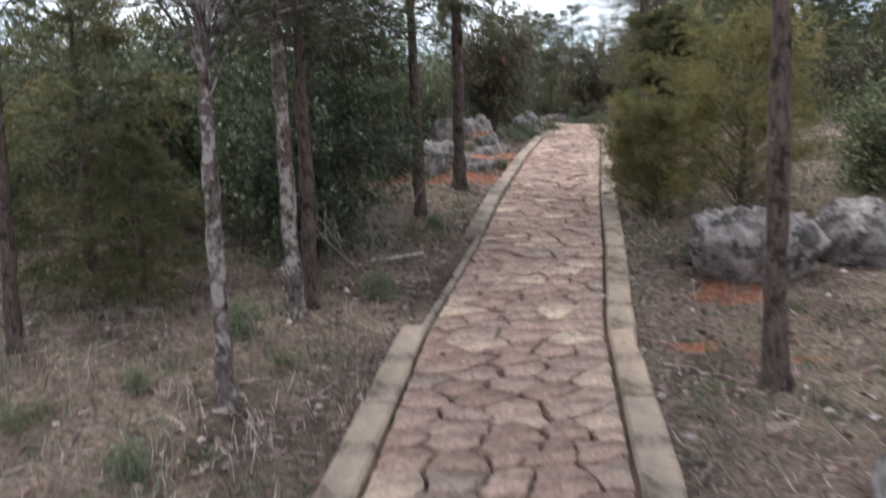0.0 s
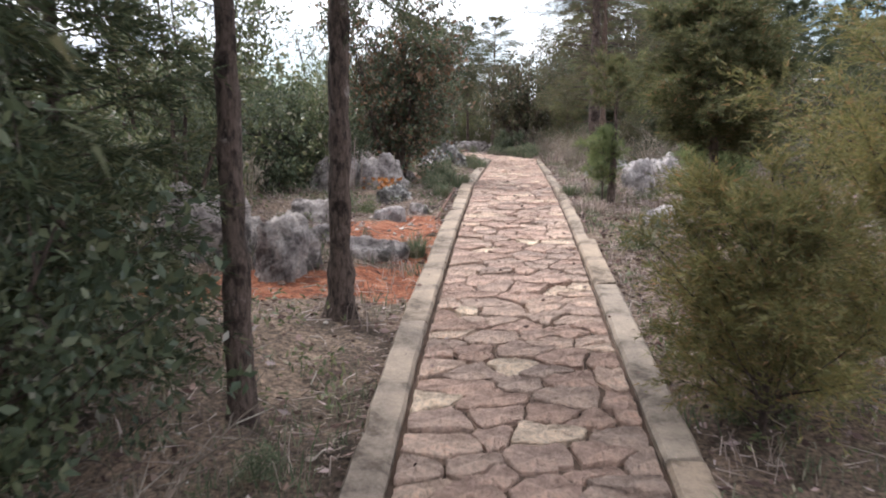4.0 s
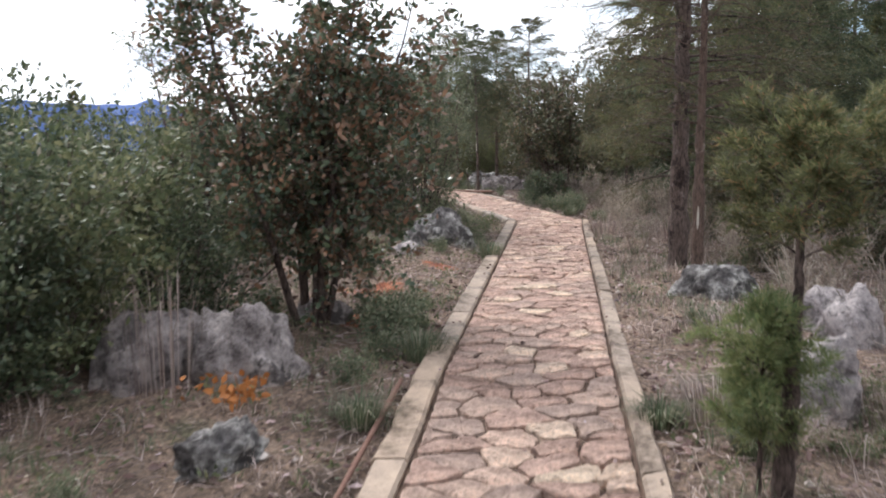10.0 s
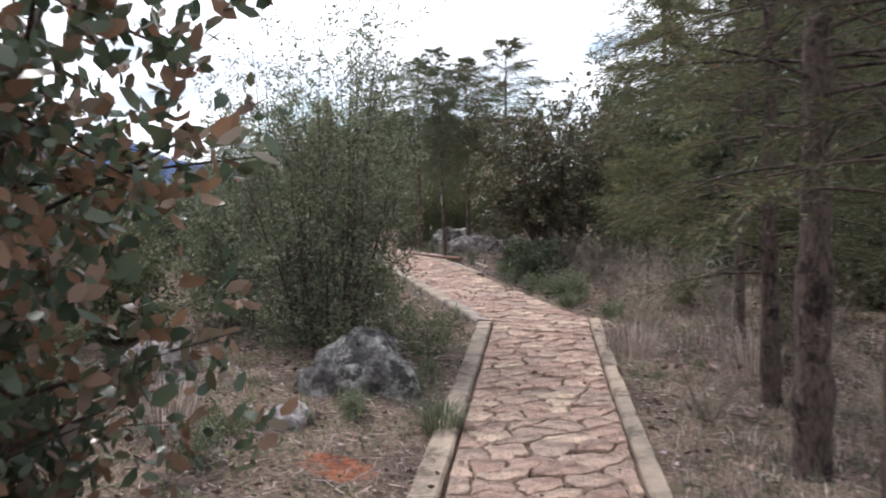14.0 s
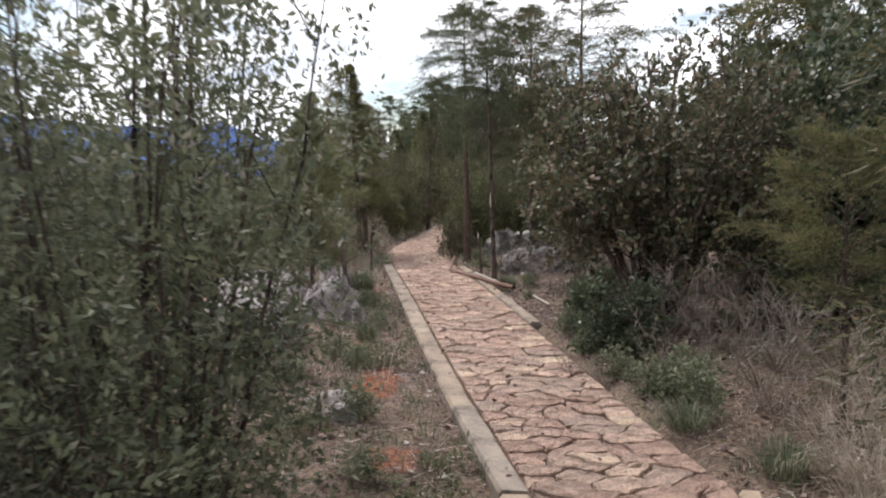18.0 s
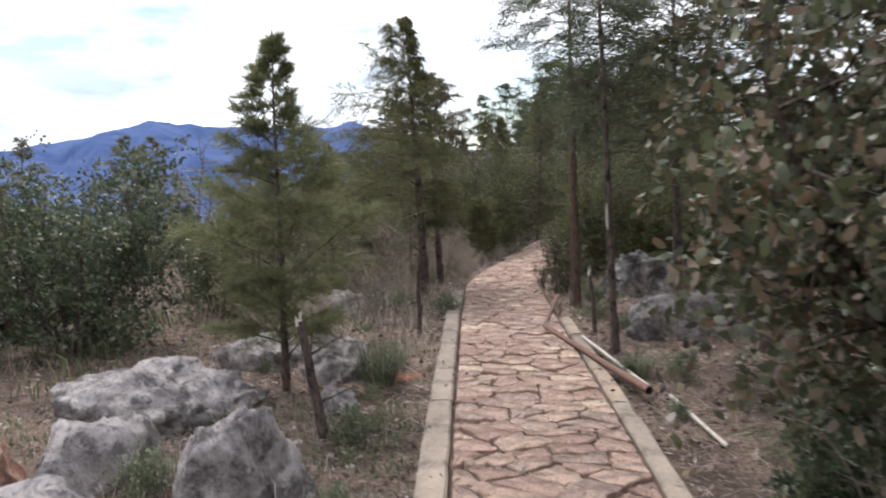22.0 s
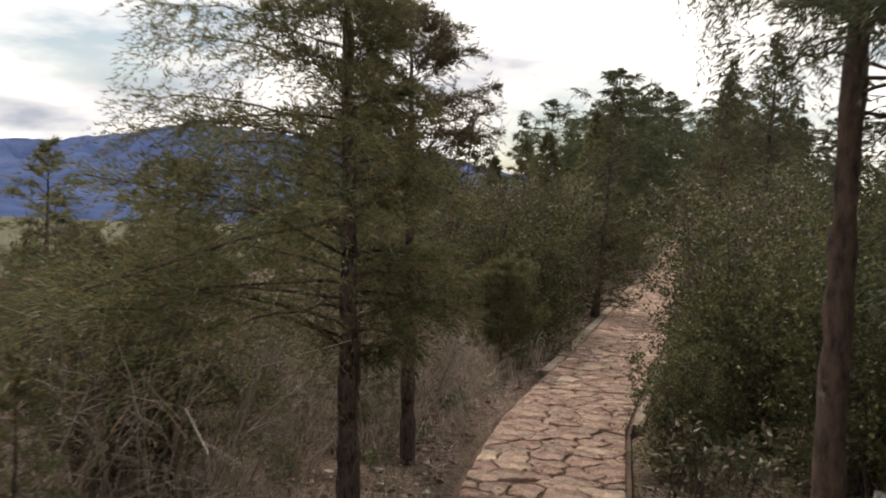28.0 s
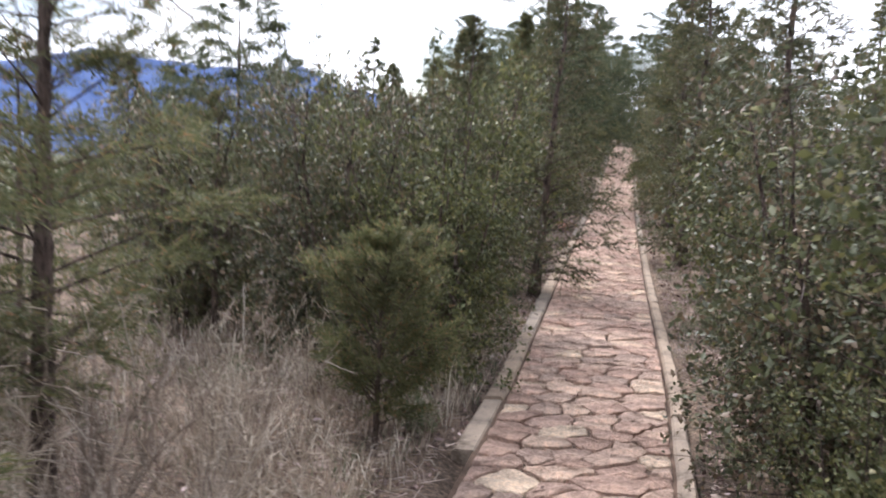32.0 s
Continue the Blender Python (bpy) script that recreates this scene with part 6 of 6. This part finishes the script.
for i, (x, y, h, r) in enumerate(((1.97, 30.25, 0.34, 0.34), (2.02, 30.08, 0.26, 0.30), (2.35, 26.92, 0.22, 0.22), (1.90, 25.59, 0.2, 0.25), (3.83, 30.23, 0.2, 0.25), (2.66, 19.67, 0.24, 0.3), (3.60, 34.10, 0.22, 0.25),
                                  (1.39, 25.12, 0.2, 0.3), (1.41, 14.36, 0.18, 0.25), (0.83, 11.04, 0.16, 0.2), (3.12, 13.78, 0.16, 0.2), (2.84, 14.20, 0.16, 0.24), (3.71, 16.02, 0.16, 0.3), (1.75, 15.52, 0.2, 0.35), (4.55, 24.93, 0.2, 0.3), (4.51, 24.26, 0.18, 0.3), (4.8, 23.5, 0.2, 0.3))):
    grass_clump("grass_clump", "arching tuft of green grass", x, y, h, r, 260, M_GRASS, 200 + i)
for i, (x, y, h, r) in enumerate(((0.33, 15.0, 0.75, 0.28), (4.38, 14.45, 0.34, 0.4), (4.03, 14.11, 0.26, 0.36), (4.78, 14.86, 0.34, 0.4), (3.15, 14.28, 0.2, 0.3), 
                                  (4.45, 21.68, 0.3, 0.35), (5.18, 21.03, 0.36, 0.4), (0.97, 19.92, 0.3, 0.4), (3.89, 10.79, 0.3, 0.5), (3.35, 11.29, 0.24, 0.4), (4.38, 11.54, 0.34, 0.5), (3.72, 15.44, 0.22, 0.35), (3.55, 13.15, 0.15, 0.34), (3.85, 13.3, 0.17, 0.36), (3.75, 12.75, 0.14, 0.32), (2.75, 13.05, 0.13, 0.28), (3.3, 13.95, 0.14, 0.3), (4.15, 12.6, 0.18, 0.4), (3.05, 12.7, 0.11, 0.24))):
    grass_clump("straw_clump", "bleached clump of tall dry grass", x, y, h, r, 240 if h < 0.5 else 70, M_STRAW, 300 + i, 0.005, 0.7 if h < 0.5 else 1.0)
er = np.random.RandomState(9)
ep = np.column_stack([er.normal(size=(70, 2)) * 0.09, 0.04 + 0.12 * er.rand(70)])
ember = thing("dead_leaf_sprig", "sprig of dry orange leaves beside a rock", "dead leaves", at=(0.79, 14.49, ground_at(0.79, 14.49)))
part("stem", [tube([(0, 0, -0.03), (0.02, 0, 0.08), (0, 0.02, 0.17)], [0.005, 0.004, 0.002], 5)], M_EMBER, ember)
ed = er.normal(size=(70, 3))
for i in range(70):
    part("leaf", [blades(ep[i:i + 1], ed[i:i + 1], 0.06, 0.035, er, 0.2)], M_EMBER, ember)

# ---- the path: kerbs and flagstones, last ----
def kerb_piece(parent, y0, y1, side, seed):
    """One cast kerb stone following the edge, with worn upper edges."""
    rng = np.random.RandomState(seed)
    n = max(int((y1 - y0) / 0.16), 3)
    ys = np.linspace(y0 + 0.006, y1 - 0.006, n)
    w = KERB * (0.98 + 0.04 * rng.rand())
    top = 0.010 + 0.012 * rng.rand()
    tilt = rng.normal() * 0.006
    if side < 0 and y0 > 4.7 and y1 < 7.3:
        w, top = w * 0.36, top - 0.02
    if side > 0 and y0 > 10:
        w, top = w * 0.74, top - 0.006
    if y0 > 35.9:
        w, top = w * 0.8, top - (0.034 if side < 0 and y0 < 40 else 0.012)
    rows = []
    for y in ys:
        j = rng.normal(size=4) * np.array([0.0022, 0.0022, 0.002, 0.002])
        a, b = HALF + 0.016 + j[0], HALF + 0.016 + w + j[1] + (rng.rand() < 0.05) * -0.014
        prof = ((a, -0.13), (a, top - 0.016), (a + 0.014, top + j[2]), (b - 0.016, top + tilt + j[3]), (b, top - 0.018), (b, -0.13))
        rows.append([(float(mid_x(y)) + side * u, y, float(path_z(y)) + z) for u, z in prof])
    v = np.array(rows).reshape(-1, 3)
    c = v.mean(0)
    k = 6
    i, j = np.meshgrid(np.arange(n - 1), np.arange(k), indexing="ij")
    jn = (j + 1) % k
    f = np.stack([i * k + j, i * k + jn, (i + 1) * k + jn, (i + 1) * k + j], -1).reshape(-1, 4)
    if side > 0:
        f = f[:, ::-1]
    cap = np.array([[0, 5, 4, 3], [0, 3, 2, 1]])
    caps = np.concatenate([cap, cap[:, ::-1] + (n - 1) * k])
    if side > 0:
        caps = caps[:, ::-1]
    ob = part("kerb_stone", [(v - c, np.concatenate([f, caps]))], M_KERB, parent, smooth=False)
    ob.location = c


def kerb_run(name, label, spans, side, seed):
    run = tagged(new(name), label, "kerb", kind="structure")
    rng = np.random.RandomState(seed)
    for y0, y1 in spans:
        y = y0
        while y < y1 - 0.3:
            s = min(rng.choice([0.9, 1.4, 1.9, 2.4]), y1 - y)
            kerb_piece(run, y, y + s, side, rng.randint(9999))
            y += s


kerb_run("kerb_left", "worn tan concrete kerb along the path", ((-1.0, 4.8), (4.8, 7.2), (7.2, 23.2), (23.2, 35.0), (39.6, 80.0)), -1, 31)
kerb_run("kerb_right", "worn grey-tan concrete kerb, broken off in places", ((-1.0, 23.2), (27.5, 32.6), (37.6, 80.0)), 1, 32)


def cut(poly, p, n):
    """The part of a convex outline on the side of p that n points away from."""
    out = []
    for i in range(len(poly)):
        a, b = poly[i], poly[(i + 1) % len(poly)]
        da, db = (a - p) @ n, (b - p) @ n
        if da <= 0:
            out.append(a)
        if da * db < 0:
            out.append(a + (b - a) * (da / (da - db)))
    return out


def warp(p):
    """Bends the straight joints; the same place always moves the same way, so that neighbours still fit."""
    x, y = p[:, 0], p[:, 1]
    inside = np.clip((HALF - np.abs(x)) / 0.08, 0, 1)
    dx = 0.10 * value_noise(x * 4.3 + 11, y * 4.3) + 0.035 * value_noise(x * 14 + 3, y * 14)
    dy = 0.10 * value_noise(x * 4.3 + 57, y * 4.3 + 31) + 0.035 * value_noise(x * 14 + 91, y * 14 + 7)
    return np.column_stack([x + dx * inside, y + dy])


def flagstones(name, label, y0, y1, seed):
    """Irregular flags laid close, each one a stone of its own over a bed of soil."""
    rng = np.random.RandomState(seed)
    pave = tagged(new(name), label, "path", kind="structure")
    seeds, tries = [], 0
    while tries < 9000:
        tries += 1
        p = np.array([rng.uniform(-HALF, HALF), rng.uniform(y0 - 0.3, y1 + 0.3)])
        r = 0.13 + 0.24 * rng.rand() ** 1.2
        if all((p[0] - q[0]) ** 2 * 0.72 + (p[1] - q[1]) ** 2 * 1.35 > r * r for q in seeds if abs(q[1] - p[1]) < 0.5):
            seeds.append(p)
    n = 0
    for p in seeds:
        if not y0 <= p[1] < y1:
            continue
        poly = [np.array(c) for c in ((-HALF, p[1] - 0.8), (HALF, p[1] - 0.8), (HALF, p[1] + 0.8), (-HALF, p[1] + 0.8))]
        for q in seeds:
            d = q - p
            if q is p or abs(d[1]) > 1.0:
                continue
            gap = 0.001 + 0.008 * ((q[0] * 7.1 + p[0] * 7.1 + q[1] + p[1]) % 1.0) ** 2
            m = d * np.array([0.72, 1.35])
            poly = cut(poly, (p + q) / 2 - unit(m) * gap, unit(m))
            if len(poly) < 3:
                break
        if len(poly) < 3:
            continue
        line = []
        for i in range(len(poly)):
            a, b = poly[i], poly[(i + 1) % len(poly)]
            s = np.linalg.norm(b - a)
            if s < 0.02:
                continue
            cut_off = min(0.014 / s, 0.3)
            k = max(int(s / 0.045), 1)
            for t in np.linspace(cut_off, 1 - cut_off, k + 1):
                line.append(a + (b - a) * t)
        line = np.array(line)
        if len(line) < 4:
            continue
        line = warp(line)
        c = line.mean(0)
        inward = unit(c - line)
        line = line + inward * (np.abs(rng.normal(size=(len(line), 1))) * 0.0075)
        edge = np.where(np.abs(line[:, :1]) > HALF - 0.004, np.sign(line[:, :1]) * (HALF - 0.004 - rng.rand(len(line), 1) * 0.012), line[:, :1])
        line = np.column_stack([edge[:, 0], line[:, 1]])
        cy = c[1]
        slope = float(path_z(cy + 0.5) - path_z(cy - 0.5))
        shear = float(mid_x(cy + 0.5) - mid_x(cy - 0.5))
        tip = rng.normal(size=2) * 0.02
        lift = rng.normal() * 0.005
        loc = np.column_stack([line[:, 0] - c[0] + (line[:, 1] - cy) * shear, line[:, 1] - cy])
        z = loc[:, 1] * slope + loc @ tip + lift

        def ring(scale, dz, rough):
            return np.column_stack([loc * scale, z * scale + dz + rng.normal(size=len(loc)) * rough])
        k = len(loc)
        inner = np.column_stack([loc * (1 - 0.006 / np.maximum(np.linalg.norm(loc, axis=1), 0.03))[:, None], z + rng.normal(size=k) * 0.0034])
        v = np.concatenate([ring(1.0, -0.07, 0), ring(1.0, -0.005, 0.0025), inner, ring(0.55, 0.003, 0.004), np.array([[0, 0, lift + 0.003]])])
        i = np.arange(k)
        j = (i + 1) % k
        quads = np.concatenate([np.stack([i + o, j + o, j + o + k, i + o + k], -1) for o in (0, k, 2 * k)])
        fan = np.stack([i + 3 * k, j + 3 * k, np.full(k, 4 * k)], -1)
        ob = new("flagstone", build_flag(v, quads, fan))
        ob.parent = pave
        ob.location = (float(mid_x(cy)) + c[0], cy, float(path_z(cy)))
        n += 1
    # bed of soil under the joints
    ys = np.arange(y0, y1 + 0.01, 0.1)
    us = np.linspace(-HALF - 0.03, HALF + 0.03, 13)
    U, Y = np.meshgrid(us, ys)
    bed = np.stack([mid_x(Y) + U, Y, path_z(Y) - 0.028 + 0.024 * value_noise(U * 2.6, Y * 2.6) + 0.008 * value_noise(U * 9, Y * 9)], -1).reshape(-1, 3)
    m = len(us)
    a, b = np.meshgrid(np.arange(len(ys) - 1), np.arange(m - 1), indexing="ij")
    part("soil_bed", [(bed, np.stack([a * m + b, a * m + b + 1, (a + 1) * m + b + 1, (a + 1) * m + b], -1).reshape(-1, 4))], M_JOINT, pave, "dark soil in the joints")
    return n


def build_flag(v, quads, fan):
    me = bpy.data.meshes.new("flagstone")
    me.from_pydata([tuple(p) for p in v], [], [tuple(q) for q in quads] + [tuple(t) for t in fan])
    me.materials.append(M_STONE)
    for pl in me.polygons:
        pl.use_smooth = False
    return me


for k, (a, b) in enumerate(((-1.0, 12.0), (12.0, 23.2), (23.2, 36.0), (36.0, 50.0), (50.0, 66.0), (66.0, 82.0))):
    flagstones("pavement_%d" % (k + 1), "footpath of irregular pink-tan flagstones with open joints", a, b, 500 + k)
